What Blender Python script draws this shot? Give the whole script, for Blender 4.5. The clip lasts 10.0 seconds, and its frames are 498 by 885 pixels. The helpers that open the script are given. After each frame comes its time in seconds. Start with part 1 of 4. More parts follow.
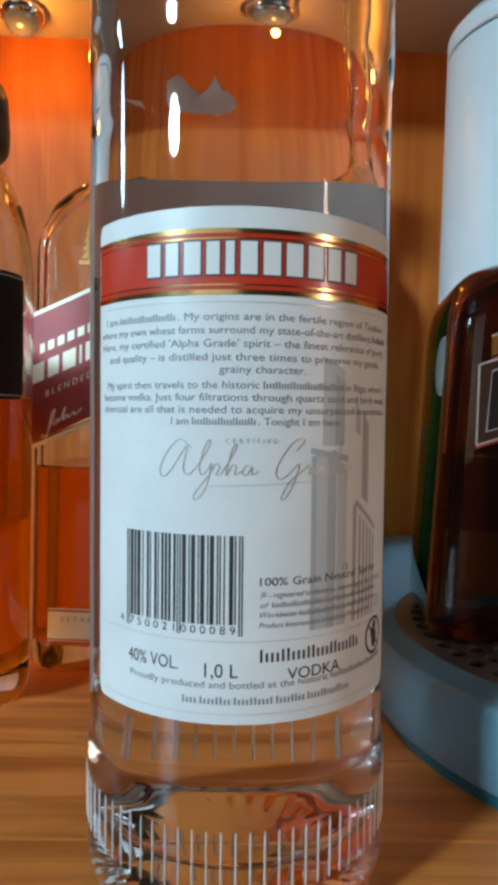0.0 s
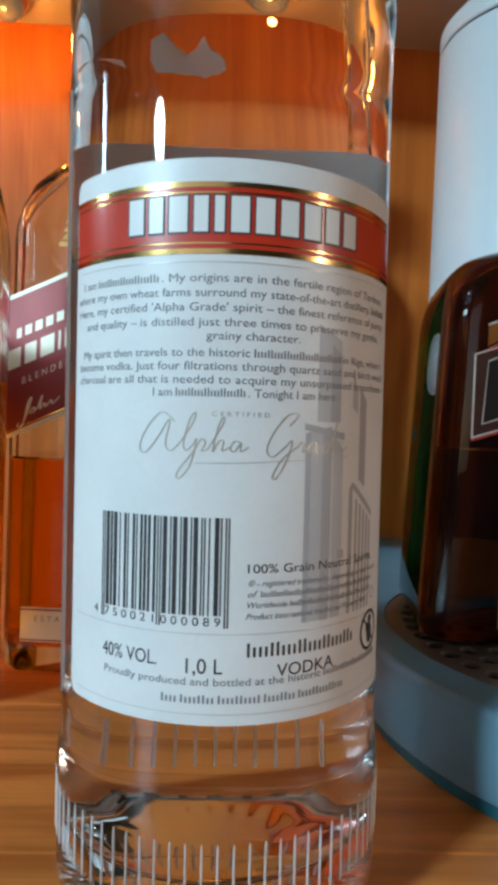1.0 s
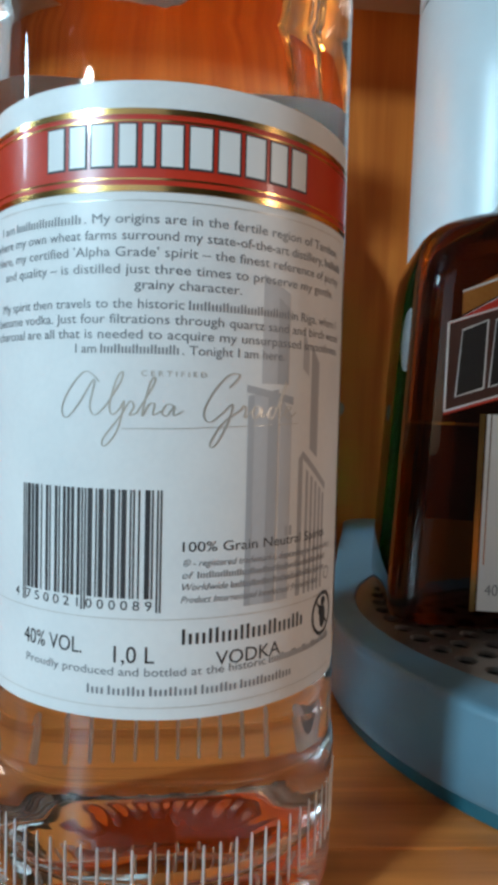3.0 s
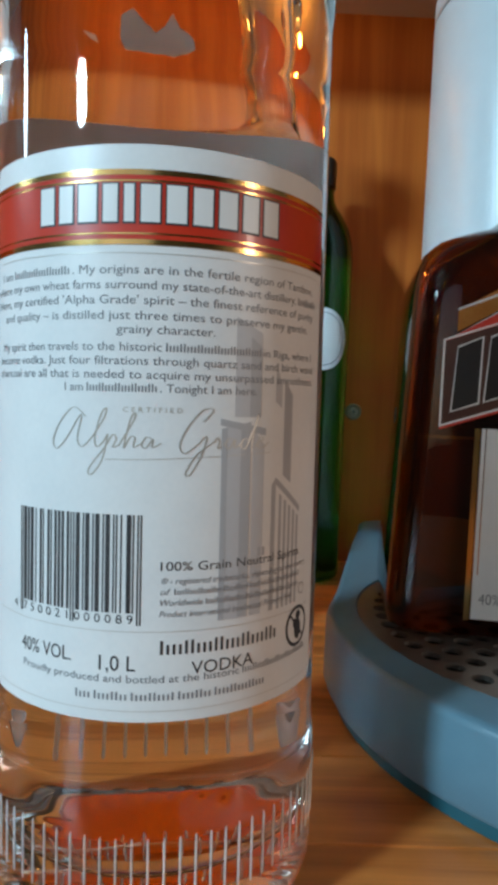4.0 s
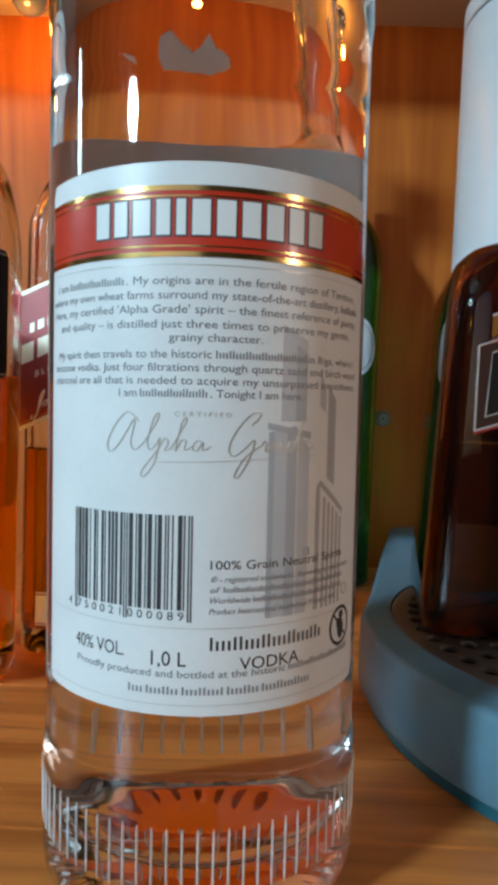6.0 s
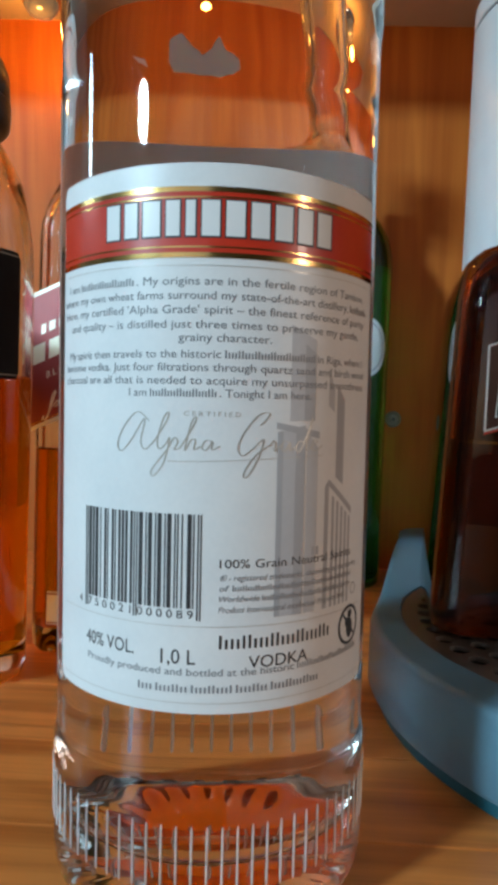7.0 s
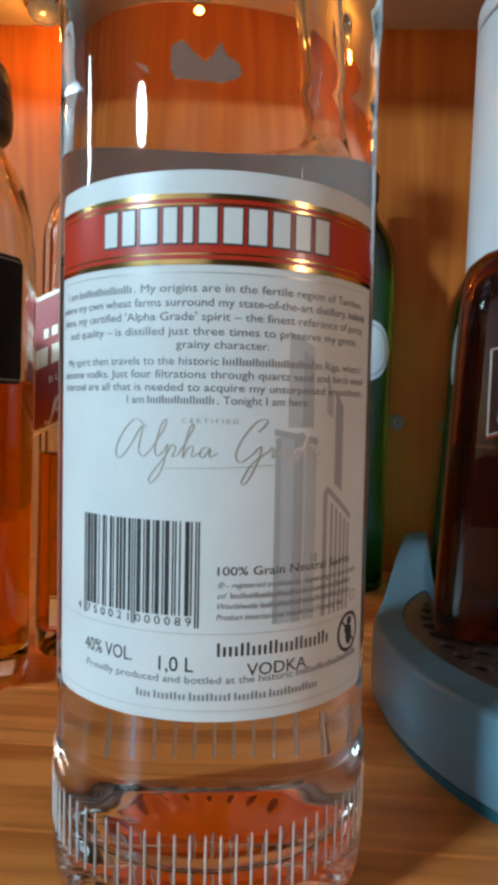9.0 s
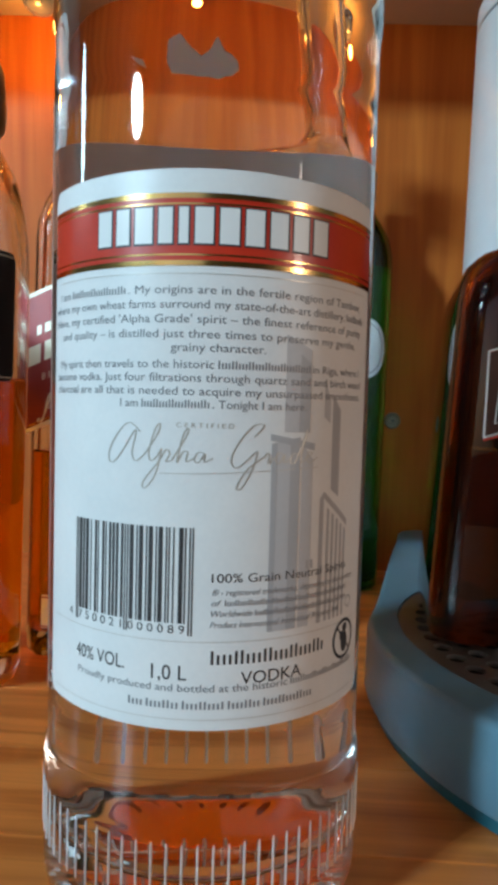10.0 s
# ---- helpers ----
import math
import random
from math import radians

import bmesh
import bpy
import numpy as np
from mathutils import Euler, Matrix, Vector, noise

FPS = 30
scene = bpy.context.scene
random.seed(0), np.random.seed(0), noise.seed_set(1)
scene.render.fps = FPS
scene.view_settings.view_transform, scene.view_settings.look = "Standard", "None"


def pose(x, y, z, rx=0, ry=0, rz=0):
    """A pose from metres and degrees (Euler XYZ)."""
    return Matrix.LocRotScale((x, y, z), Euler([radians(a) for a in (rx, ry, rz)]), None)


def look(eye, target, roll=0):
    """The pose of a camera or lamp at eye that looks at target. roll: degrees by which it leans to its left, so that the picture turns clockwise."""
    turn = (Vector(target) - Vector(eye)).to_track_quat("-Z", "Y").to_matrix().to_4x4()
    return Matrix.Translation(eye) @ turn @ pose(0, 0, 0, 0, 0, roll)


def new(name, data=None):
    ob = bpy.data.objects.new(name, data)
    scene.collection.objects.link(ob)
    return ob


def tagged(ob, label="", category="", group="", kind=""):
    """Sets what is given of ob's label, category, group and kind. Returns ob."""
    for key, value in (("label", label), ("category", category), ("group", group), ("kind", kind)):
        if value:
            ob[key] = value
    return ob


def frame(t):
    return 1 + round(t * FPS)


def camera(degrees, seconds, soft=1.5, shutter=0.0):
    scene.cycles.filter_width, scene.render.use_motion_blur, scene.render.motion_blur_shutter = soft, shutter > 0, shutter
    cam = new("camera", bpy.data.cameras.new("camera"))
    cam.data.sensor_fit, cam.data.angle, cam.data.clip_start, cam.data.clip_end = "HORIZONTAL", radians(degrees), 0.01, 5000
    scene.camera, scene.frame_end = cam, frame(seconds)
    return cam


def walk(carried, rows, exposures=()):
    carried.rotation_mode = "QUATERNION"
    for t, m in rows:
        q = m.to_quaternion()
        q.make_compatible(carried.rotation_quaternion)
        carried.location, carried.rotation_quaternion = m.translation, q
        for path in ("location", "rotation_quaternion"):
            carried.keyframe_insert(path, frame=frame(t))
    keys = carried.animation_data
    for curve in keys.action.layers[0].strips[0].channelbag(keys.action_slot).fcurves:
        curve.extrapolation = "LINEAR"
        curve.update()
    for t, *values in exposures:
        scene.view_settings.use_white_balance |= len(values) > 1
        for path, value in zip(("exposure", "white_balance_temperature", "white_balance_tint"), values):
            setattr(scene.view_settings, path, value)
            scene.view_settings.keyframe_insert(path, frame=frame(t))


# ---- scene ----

cam = camera(42.0, 10.0, soft=4.6)
PATH = [
    (0, pose(-0.0011, -0.1893, 0.1260, 87.82, -1.51, -1.27)),
    (0.5, pose(-0.0122, -0.1849, 0.1231, 88.08, -1.92, -2.60)),
    (1, pose(-0.0017, -0.1771, 0.1183, 88.58, -2.26, -2.72)),
    (1.5, pose(0.0105, -0.1637, 0.1144, 88.60, -1.76, -3.44)),
    (2, pose(0.0083, -0.1630, 0.1134, 88.10, -2.09, -4.17)),
    (2.5, pose(0.0048, -0.1605, 0.1118, 87.70, -2.27, -4.62)),
    (4, pose(0.0205, -0.1747, 0.1231, 86.46, -2.41, -0.88)),
    (4.5, pose(0.0197, -0.1762, 0.1235, 86.61, -2.29, -0.13)),
    (5, pose(0.0170, -0.1752, 0.1225, 86.95, -2.08, 0.25)),
    (5.5, pose(0.0154, -0.1778, 0.1223, 87.05, -2.14, 0.59)),
    (7, pose(0.0159, -0.1804, 0.1218, 87.17, -2.17, 2.12)),
    (7.5, pose(0.0131, -0.1801, 0.1234, 87.17, -2.11, 1.93)),
    (8, pose(0.0169, -0.1791, 0.1240, 87.20, -2.08, 2.29)),
    (8.5, pose(0.0183, -0.1806, 0.1242, 87.28, -2.06, 2.55)),
    (9, pose(0.0176, -0.1800, 0.1229, 87.33, -2.05, 2.64)),
    (9.5, pose(0.0118, -0.1770, 0.1232, 87.06, -2.28, 1.79)),
    (10, pose(0.0171, -0.1774, 0.1250, 86.87, -2.49, 2.15)),
]
walk(cam, PATH)

# ---- light: a cool window at the room's left side, warm pucks under the shelf ----
world = bpy.data.worlds.new("world")
scene.world = world
world.use_nodes = True
sky = world.node_tree.nodes.new("ShaderNodeTexSky")
sky.sky_type, sky.sun_disc, sky.sun_elevation, sky.sun_rotation = "NISHITA", False, radians(25), radians(250)
world.node_tree.links.new(sky.outputs[0], world.node_tree.nodes["Background"].inputs[0])
world.node_tree.nodes["Background"].inputs[1].default_value = 0.1


def area(name, eye, target, w, h, watts, colour):
    d = bpy.data.lights.new(name, "AREA")
    d.shape, d.size, d.size_y, d.energy, d.color = "RECTANGLE", w, h, watts, colour
    ob = new(name, d)
    ob.matrix_world = look(eye, target)
    return ob


def bulb(name, at, watts, colour, radius):
    d = bpy.data.lights.new(name, "POINT")
    d.energy, d.color, d.shadow_soft_size = watts, colour, radius
    ob = new(name, d)
    ob.location = at
    return ob


COOL, WARM = (0.52, 0.82, 1.0), (1.0, 0.41, 0.070)
area("window_daylight", (-1.97, -1.72, 1.28), (0, 0, 0.12), 0.32, 0.24, 79, COOL).data.shape = "ELLIPSE"
area("side_window_daylight", (-1.97, 0.16, 0.95), (0, 0, 0.16), 0.13, 0.40, 5.0, COOL).data.shape = "ELLIPSE"
# unseen warm fill, added to brighten the label's right half
area("right_window_daylight", (1.97, -1.05, 0.55), (0, 0, 0.12), 0.22, 0.9, 9.5, (1.0, 0.80, 0.66)).data.shape = "ELLIPSE"
# broad weak fill from behind the camera, added without a known source
area("rear_window_daylight", (-0.80, -2.15, 0.62), (-0.80, 0, 0.62), 1.4, 1.2, 1.0, (1.0, 0.90, 0.80))
# the puck at x = -0.38 is unseen, added to warm the left side
for px, watts, size in ((-0.164, 0.20, 0.005), (-0.38, 0.26, 0.006), (-0.02, 0.085, 0.0025)):
    bulb("puck_light", (px, 0.290, 0.388), watts, WARM, size)


# ---- materials ----
def mat(name, colour, rough=0.5, metal=0.0, **more):
    m = bpy.data.materials.new(name)
    m.use_nodes = True
    b = m.node_tree.nodes["Principled BSDF"]
    b.inputs["Base Color"].default_value = (*colour, 1)
    b.inputs["Roughness"].default_value, b.inputs["Metallic"].default_value = rough, metal
    for k, v in more.items():
        b.inputs[k.replace("_", " ")].default_value = v
    return m


def glass(name, colour, ior=1.45, rough=0.0):
    return mat(name, colour, rough, Transmission_Weight=1.0, IOR=ior)


def node(m, kind, **inputs):
    n = m.node_tree.nodes.new(kind)
    for k, v in inputs.items():
        n.inputs[k].default_value = v
    return n


def wood(name, dark, light, along, rough=0.4, scale=1.0):
    """Wood with grain along one axis, in three scales, shifted from piece to piece."""
    m = mat(name, light, rough)
    t = m.node_tree
    b = t.nodes["Principled BSDF"]
    tc, info = node(m, "ShaderNodeTexCoord"), node(m, "ShaderNodeObjectInfo")
    shift = node(m, "ShaderNodeVectorMath")
    shift.operation = "MULTIPLY_ADD"
    shift.inputs[1].default_value = (3.1, 5.7, 2.3)
    t.links.new(info.outputs["Random"], shift.inputs[0])
    t.links.new(tc.outputs["Object"], shift.inputs[2])
    vals = []
    for k, (freq, stretch, detail) in enumerate(((16, 0.10, 4), (110, 0.035, 3), (500, 0.02, 2))):
        mp = node(m, "ShaderNodeMapping")
        sc = [freq * scale] * 3
        sc["xyz".index(along)] = freq * stretch * scale
        mp.inputs["Scale"].default_value = sc
        t.links.new(shift.outputs[0], mp.inputs["Vector"])
        nz = node(m, "ShaderNodeTexNoise", Scale=1.0, Detail=detail, Distortion=1.2 if k == 0 else 0.3)
        t.links.new(mp.outputs[0], nz.inputs["Vector"])
        vals.append(nz.outputs["Fac"])
    rings = node(m, "ShaderNodeMath")
    rings.operation = "MULTIPLY"
    rings.inputs[1].default_value = 34.0
    t.links.new(vals[0], rings.inputs[0])
    wave = node(m, "ShaderNodeMath")
    wave.operation = "SINE"
    t.links.new(rings.outputs[0], wave.inputs[0])
    mix1 = node(m, "ShaderNodeMath")
    mix1.operation = "MULTIPLY_ADD"
    mix1.inputs[1].default_value = 0.17
    t.links.new(wave.outputs[0], mix1.inputs[0])
    t.links.new(vals[1], mix1.inputs[2])
    mix2 = node(m, "ShaderNodeMath")
    mix2.operation = "MULTIPLY_ADD"
    mix2.inputs[1].default_value = 0.35
    t.links.new(vals[2], mix2.inputs[0])
    t.links.new(mix1.outputs[0], mix2.inputs[2])
    pc = node(m, "ShaderNodeMath")
    pc.operation = "MULTIPLY_ADD"
    pc.inputs[1].default_value = 0.22
    t.links.new(info.outputs["Random"], pc.inputs[0])
    t.links.new(mix2.outputs[0], pc.inputs[2])
    ramp = node(m, "ShaderNodeValToRGB")
    ramp.color_ramp.elements[0].position, ramp.color_ramp.elements[0].color = 0.46, (*dark, 1)
    ramp.color_ramp.elements[1].position, ramp.color_ramp.elements[1].color = 1.0, (*light, 1)
    t.links.new(pc.outputs[0], ramp.inputs[0])
    t.links.new(ramp.outputs[0], b.inputs["Base Color"])
    bump = node(m, "ShaderNodeBump", Strength=0.12, Distance=0.0006)
    t.links.new(mix2.outputs[0], bump.inputs["Height"])
    t.links.new(bump.outputs[0], b.inputs["Normal"])
    return m


def mottled(name, c1, c2, rough, scale, metal=0.0, bump=0.0, **more):
    """A painted, printed or metal face with faint unevenness at two scales."""
    m = mat(name, c1, rough, metal, **more)
    t = m.node_tree
    b = t.nodes["Principled BSDF"]
    tc = node(m, "ShaderNodeTexCoord")
    n1 = node(m, "ShaderNodeTexNoise", Scale=scale, Detail=5.0)
    n2 = node(m, "ShaderNodeTexNoise", Scale=scale * 14, Detail=3.0)
    for n in (n1, n2):
        t.links.new(tc.outputs["Object"], n.inputs["Vector"])
    add = node(m, "ShaderNodeMath")
    add.operation = "MULTIPLY_ADD"
    add.inputs[1].default_value = 0.4
    t.links.new(n2.outputs["Fac"], add.inputs[0])
    t.links.new(n1.outputs["Fac"], add.inputs[2])
    ramp = node(m, "ShaderNodeValToRGB")
    ramp.color_ramp.elements[0].position, ramp.color_ramp.elements[0].color = 0.45, (*c1, 1)
    ramp.color_ramp.elements[1].position, ramp.color_ramp.elements[1].color = 0.95, (*c2, 1)
    t.links.new(add.outputs[0], ramp.inputs[0])
    t.links.new(ramp.outputs[0], b.inputs["Base Color"])
    rr = node(m, "ShaderNodeMath")
    rr.operation = "MULTIPLY_ADD"
    rr.inputs[1].default_value, rr.inputs[2].default_value = 0.12, rough - 0.06
    t.links.new(n1.outputs["Fac"], rr.inputs[0])
    t.links.new(rr.outputs[0], b.inputs["Roughness"])
    if bump:
        bp = node(m, "ShaderNodeBump", Strength=bump, Distance=0.0003)
        t.links.new(n2.outputs["Fac"], bp.inputs["Height"])
        t.links.new(bp.outputs[0], b.inputs["Normal"])
    return m


def translucent(m, colour, share):
    """Lets part of the light through a thin sheet; in the whiskies it stands in for glow."""
    t = m.node_tree
    tr, mx = node(m, "ShaderNodeBsdfTranslucent"), node(m, "ShaderNodeMixShader")
    tr.inputs["Color"].default_value = (*colour, 1)
    mx.inputs[0].default_value = share
    t.links.new(t.nodes["Principled BSDF"].outputs[0], mx.inputs[1])
    t.links.new(tr.outputs[0], mx.inputs[2])
    t.links.new(mx.outputs[0], t.nodes["Material Output"].inputs["Surface"])
    return m


COUNTER = wood("oiled_oak", (0.46, 0.118, 0.022), (0.74, 0.235, 0.052), "x", 0.30, 1.45)
PANEL = wood("honey_veneer", (0.43, 0.105, 0.014), (0.57, 0.160, 0.025), "z", 0.5, 0.8)
PANEL.node_tree.nodes["Principled BSDF"].inputs["Specular IOR Level"].default_value = 0.25
CEIL = mottled("cream_laminate", (0.50, 0.40, 0.29), (0.56, 0.45, 0.33), 0.5, 9)
# unseen room faces, darkened to cut their fill and reflections on the bottles
DIM_PLASTER = mottled("plaster", (0.10, 0.092, 0.085), (0.14, 0.128, 0.115), 0.8, 4)
DARKFLOOR = mottled("room_floor", (0.16, 0.11, 0.075), (0.24, 0.17, 0.12), 0.5, 3)
CLEAR = glass("clear_glass", (0.97, 0.985, 0.975), 1.42)
BASEGLASS = glass("base_glass", (0.99, 0.98, 0.95), 1.05)
# half-white glass, standing in for window glints along clear ribs
RIBGLASS = mat("bright_rib_glass", (0.95, 0.96, 0.96), 0.22, Transmission_Weight=0.6, IOR=1.45)
FILLED = glass("clear_glass_full_of_spirit", (0.97, 0.985, 0.975), 1.365)
VODKA = glass("clear_spirit", (1.0, 1.0, 1.0), 1.36)
PAPER = mottled("white_paper", (0.74, 0.75, 0.75), (0.82, 0.82, 0.81), 0.42, 60, bump=0.03)
BACKING = mottled("grey_backing", (0.50, 0.44, 0.41), (0.56, 0.50, 0.465), 0.5, 40)
translucent(BACKING, (0.84, 0.68, 0.60), 0.68)
RED = mottled("red_foil", (0.52, 0.028, 0.012), (0.62, 0.042, 0.016), 0.3, 90, Coat_Weight=0.3)
GOLD = mottled("gold_foil", (0.72, 0.42, 0.13), (0.86, 0.55, 0.22), 0.18, 120, metal=1.0)
INK = mat("black_ink", (0.035, 0.036, 0.04), 0.5)
GREYINK = mat("grey_ink", (0.20, 0.21, 0.23), 0.5)
SILVER = mat("silver_ink", (0.56, 0.53, 0.48), 0.3, 0.4)
PALE = mottled("pale_grey_print", (0.40, 0.41, 0.43), (0.45, 0.46, 0.48), 0.45, 60)
PALER = mottled("paler_grey_print", (0.50, 0.51, 0.53), (0.56, 0.57, 0.59), 0.45, 60)
WHITE = mat("white_print", (0.80, 0.81, 0.80), 0.35)
AMBER = glass("amber_whisky", (0.97, 0.25, 0.003), 1.36)
AMBER2 = glass("deep_amber_whisky", (0.99, 0.24, 0.002), 1.36)
BROWN = glass("brown_glass", (0.22, 0.062, 0.005), 1.46)
BROWNLIQ = glass("liqueur_in_brown_glass", (0.20, 0.050, 0.004), 1.02)
# orange translucent share imitates lamp light glowing through the whisky
for whisky in (AMBER, AMBER2):
    translucent(whisky, (1.0, 0.34, 0.02), 0.15)
GREEN = glass("green_glass", (0.010, 0.17, 0.018), 1.48)
BLACKCAP = mottled("black_cap", (0.012, 0.011, 0.010), (0.022, 0.019, 0.016), 0.35, 50)
MAROON = mottled("maroon_label", (0.19, 0.011, 0.010), (0.23, 0.015, 0.013), 0.5, 80)
CREAM = mottled("cream_print", (0.62, 0.55, 0.42), (0.70, 0.63, 0.50), 0.45, 80)
BLACKLABEL = mottled("black_label", (0.010, 0.009, 0.009), (0.016, 0.014, 0.012), 0.75, 80)
SHELL = mottled("blue_grey_plastic", (0.100, 0.200, 0.26), (0.122, 0.232, 0.295), 0.34, 12, bump=0.02)
TEAL = mottled("teal_foot", (0.010, 0.080, 0.105), (0.015, 0.105, 0.135), 0.4, 20)
STEEL = mottled("brushed_steel", (0.30, 0.26, 0.225), (0.38, 0.335, 0.295), 0.36, 60, metal=0.9)
WELL = mat("dark_well", (0.012, 0.012, 0.013), 0.6)
COLUMN = mottled("white_plastic", (0.50, 0.57, 0.60), (0.55, 0.62, 0.65), 0.34, 8)
SEAM = mat("dark_seam", (0.03, 0.04, 0.045), 0.5)
ORANGEFOIL = mottled("orange_foil", (0.48, 0.17, 0.03), (0.60, 0.25, 0.06), 0.3, 70, metal=0.6)
BROWNPRINT = mottled("brown_print", (0.055, 0.016, 0.010), (0.085, 0.026, 0.014), 0.35, 70)
CHROME = mat("chrome", (0.8, 0.78, 0.75), 0.08, 1.0)
SCREWCAP = mottled("screw_cup", (0.22, 0.20, 0.17), (0.30, 0.27, 0.23), 0.35, 300, metal=0.7)
LAMPGLASS = mat("frosted_lamp", (0.04, 0.035, 0.03), 0.12, Emission_Color=(1.0, 0.62, 0.33, 1), Emission_Strength=0.12)


# ---- mesh helpers ----
def mk(name, verts, faces, material, parent=None, label="", smooth=True):
    me = bpy.data.meshes.new(name)
    me.from_pydata([tuple(map(float, v)) for v in verts], [], faces)
    me.materials.append(material)
    if smooth:
        me.polygons.foreach_set("use_smooth", [True] * len(me.polygons))
        me.set_sharp_from_angle(angle=radians(38))
    me.update()
    ob = new(name, me)
    if parent:
        ob.parent = parent
    if label:
        tagged(ob, label)
    return ob


def empty(name, label, category, group="", kind=""):
    return tagged(new(name), label, category, group, kind)


def box(x0, x1, y0, y1, z0, z1, bevel=0.0):
    bm = bmesh.new()
    bmesh.ops.create_cube(bm, size=1.0)
    for v in bm.verts:
        v.co = ((x0 + x1) / 2 + v.co.x * (x1 - x0), (y0 + y1) / 2 + v.co.y * (y1 - y0), (z0 + z1) / 2 + v.co.z * (z1 - z0))
    if bevel:
        bmesh.ops.bevel(bm, geom=bm.edges[:], offset=bevel, segments=2, affect="EDGES")
    return bm


def from_bm(name, bm, material, parent=None, label="", smooth=False):
    me = bpy.data.meshes.new(name)
    bmesh.ops.recalc_face_normals(bm, faces=bm.faces[:])
    bm.to_mesh(me)
    bm.free()
    me.materials.append(material)
    if smooth:
        me.polygons.foreach_set("use_smooth", [True] * len(me.polygons))
        me.set_sharp_from_angle(angle=radians(38))
    ob = new(name, me)
    if parent:
        ob.parent = parent
    if label:
        tagged(ob, label)
    return ob


def loft(rings, first_pole=None, last_pole=None):
    """Quads between closed rings of the same count; poles close the ends."""
    n = len(rings[0])
    v = [p for r in rings for p in r]
    f = []
    for i in range(len(rings) - 1):
        for j in range(n):
            k = (j + 1) % n
            f.append((i * n + j, i * n + k, (i + 1) * n + k, (i + 1) * n + j))
    if first_pole is not None:
        v.append(first_pole)
        f += [((j + 1) % n, j, len(v) - 1) for j in range(n)]
    if last_pole is not None:
        v.append(last_pole)
        o = (len(rings) - 1) * n
        f += [(o + j, o + (j + 1) % n, len(v) - 1) for j in range(n)]
    return v, f


def circle(cx, cy, r, z, n, wob=None):
    out = []
    for j in range(n):
        a = 2 * math.pi * j / n
        q = r + (wob(a, z) if wob else 0)
        out.append((cx + q * math.cos(a), cy + q * math.sin(a), z))
    return out


def lathe(cx, cy, prof, n=96, start=None, end=None, wob=None):
    rings = [circle(cx, cy, r, z, n, wob) for r, z in prof]
    return loft(rings, None if start is None else (cx, cy, start), None if end is None else (cx, cy, end))


def squircle(cx, cy, half, rad, z, turn=0.0, m=9, wider=0.0):
    pts = []
    c, s = math.cos(turn), math.sin(turn)
    for q, (sx, sy) in enumerate(((1, 1), (-1, 1), (-1, -1), (1, -1))):
        for k in range(m):
            a = (q + k / (m - 1)) * math.pi / 2
            x, y = sx * (half - rad + wider) + rad * math.cos(a), sy * (half - rad) + rad * math.sin(a)
            pts.append((cx + c * x - s * y, cy + s * x + c * y, z))
    return pts


def smooth_profile(points, steps=6):
    """Catmull-Rom through profile points."""
    p = [points[0]] + list(points) + [points[-1]]
    out = []
    for i in range(1, len(p) - 2):
        for k in range(steps):
            t = k / steps
            out.append(tuple(0.5 * (2 * b + (c - a) * t + (2 * a - 5 * b + 4 * c - d) * t * t + (3 * b - a - 3 * c + d) * t ** 3)
                             for a, b, c, d in zip(p[i - 1], p[i], p[i + 1], p[i + 2])))
    return out + [points[-1]]


# ---- flat print: outlines in label metres, laid on a round or a flat face ----
def quad(x0, x1, y0, y1, n=1):
    v = [(x0 + (x1 - x0) * i / n, y) for i in range(n + 1) for y in (y0, y1)]
    return v, [(2 * i, 2 * i + 2, 2 * i + 3, 2 * i + 1) for i in range(n)]


def join(*pieces):
    v, f = [], []
    for pv, pf in pieces:
        o = len(v)
        v += list(pv)
        f += [tuple(i + o for i in q) for q in pf]
    return v, f


def shifted(piece, dx, dy, s=1.0, sx=None):
    return [((sx or s) * x + dx, s * y + dy) for x, y in piece[0]], piece[1]


def letters(text, shear=0.0):
    cu = bpy.data.curves.new("text", "FONT")
    cu.body, cu.resolution_u, cu.shear = text, 3, shear
    ob = bpy.data.objects.new("text", cu)
    scene.collection.objects.link(ob)
    dg = bpy.context.evaluated_depsgraph_get()
    me = ob.evaluated_get(dg).to_mesh()
    v = [(p.co.x, p.co.y) for p in me.vertices]
    f = [tuple(p.vertices) for p in me.polygons]
    ob.evaluated_get(dg).to_mesh_clear()
    bpy.data.objects.remove(ob)
    bpy.data.curves.remove(cu)
    return v, f


def text_line(bits, height, width, shear=0.0):
    """Words, with numbers standing for plain bars that many letters long; fitted to a width, centred on x = 0."""
    x, got = 0.0, []
    for b in bits:
        if isinstance(b, int):
            got += [quad(x + 0.25 * i + 0.05, x + 0.25 * i + 0.16, 0.0, (0.68, 0.48, 0.5, 0.49, 0.66)[i % 5]) for i in range(2 * b)]
            x += 0.5 * b + 0.12
        else:
            pc = letters(b, shear)
            got.append(shifted(pc, x, 0))
            x += max(p[0] for p in pc[0]) + 0.26
    pc = join(*got)
    xs = [p[0] for p in pc[0]]
    lo, hi = min(xs), max(xs)
    k = width / (hi - lo)
    return [((px - (lo + hi) / 2) * k, py * height / 0.69) for px, py in pc[0]], pc[1]


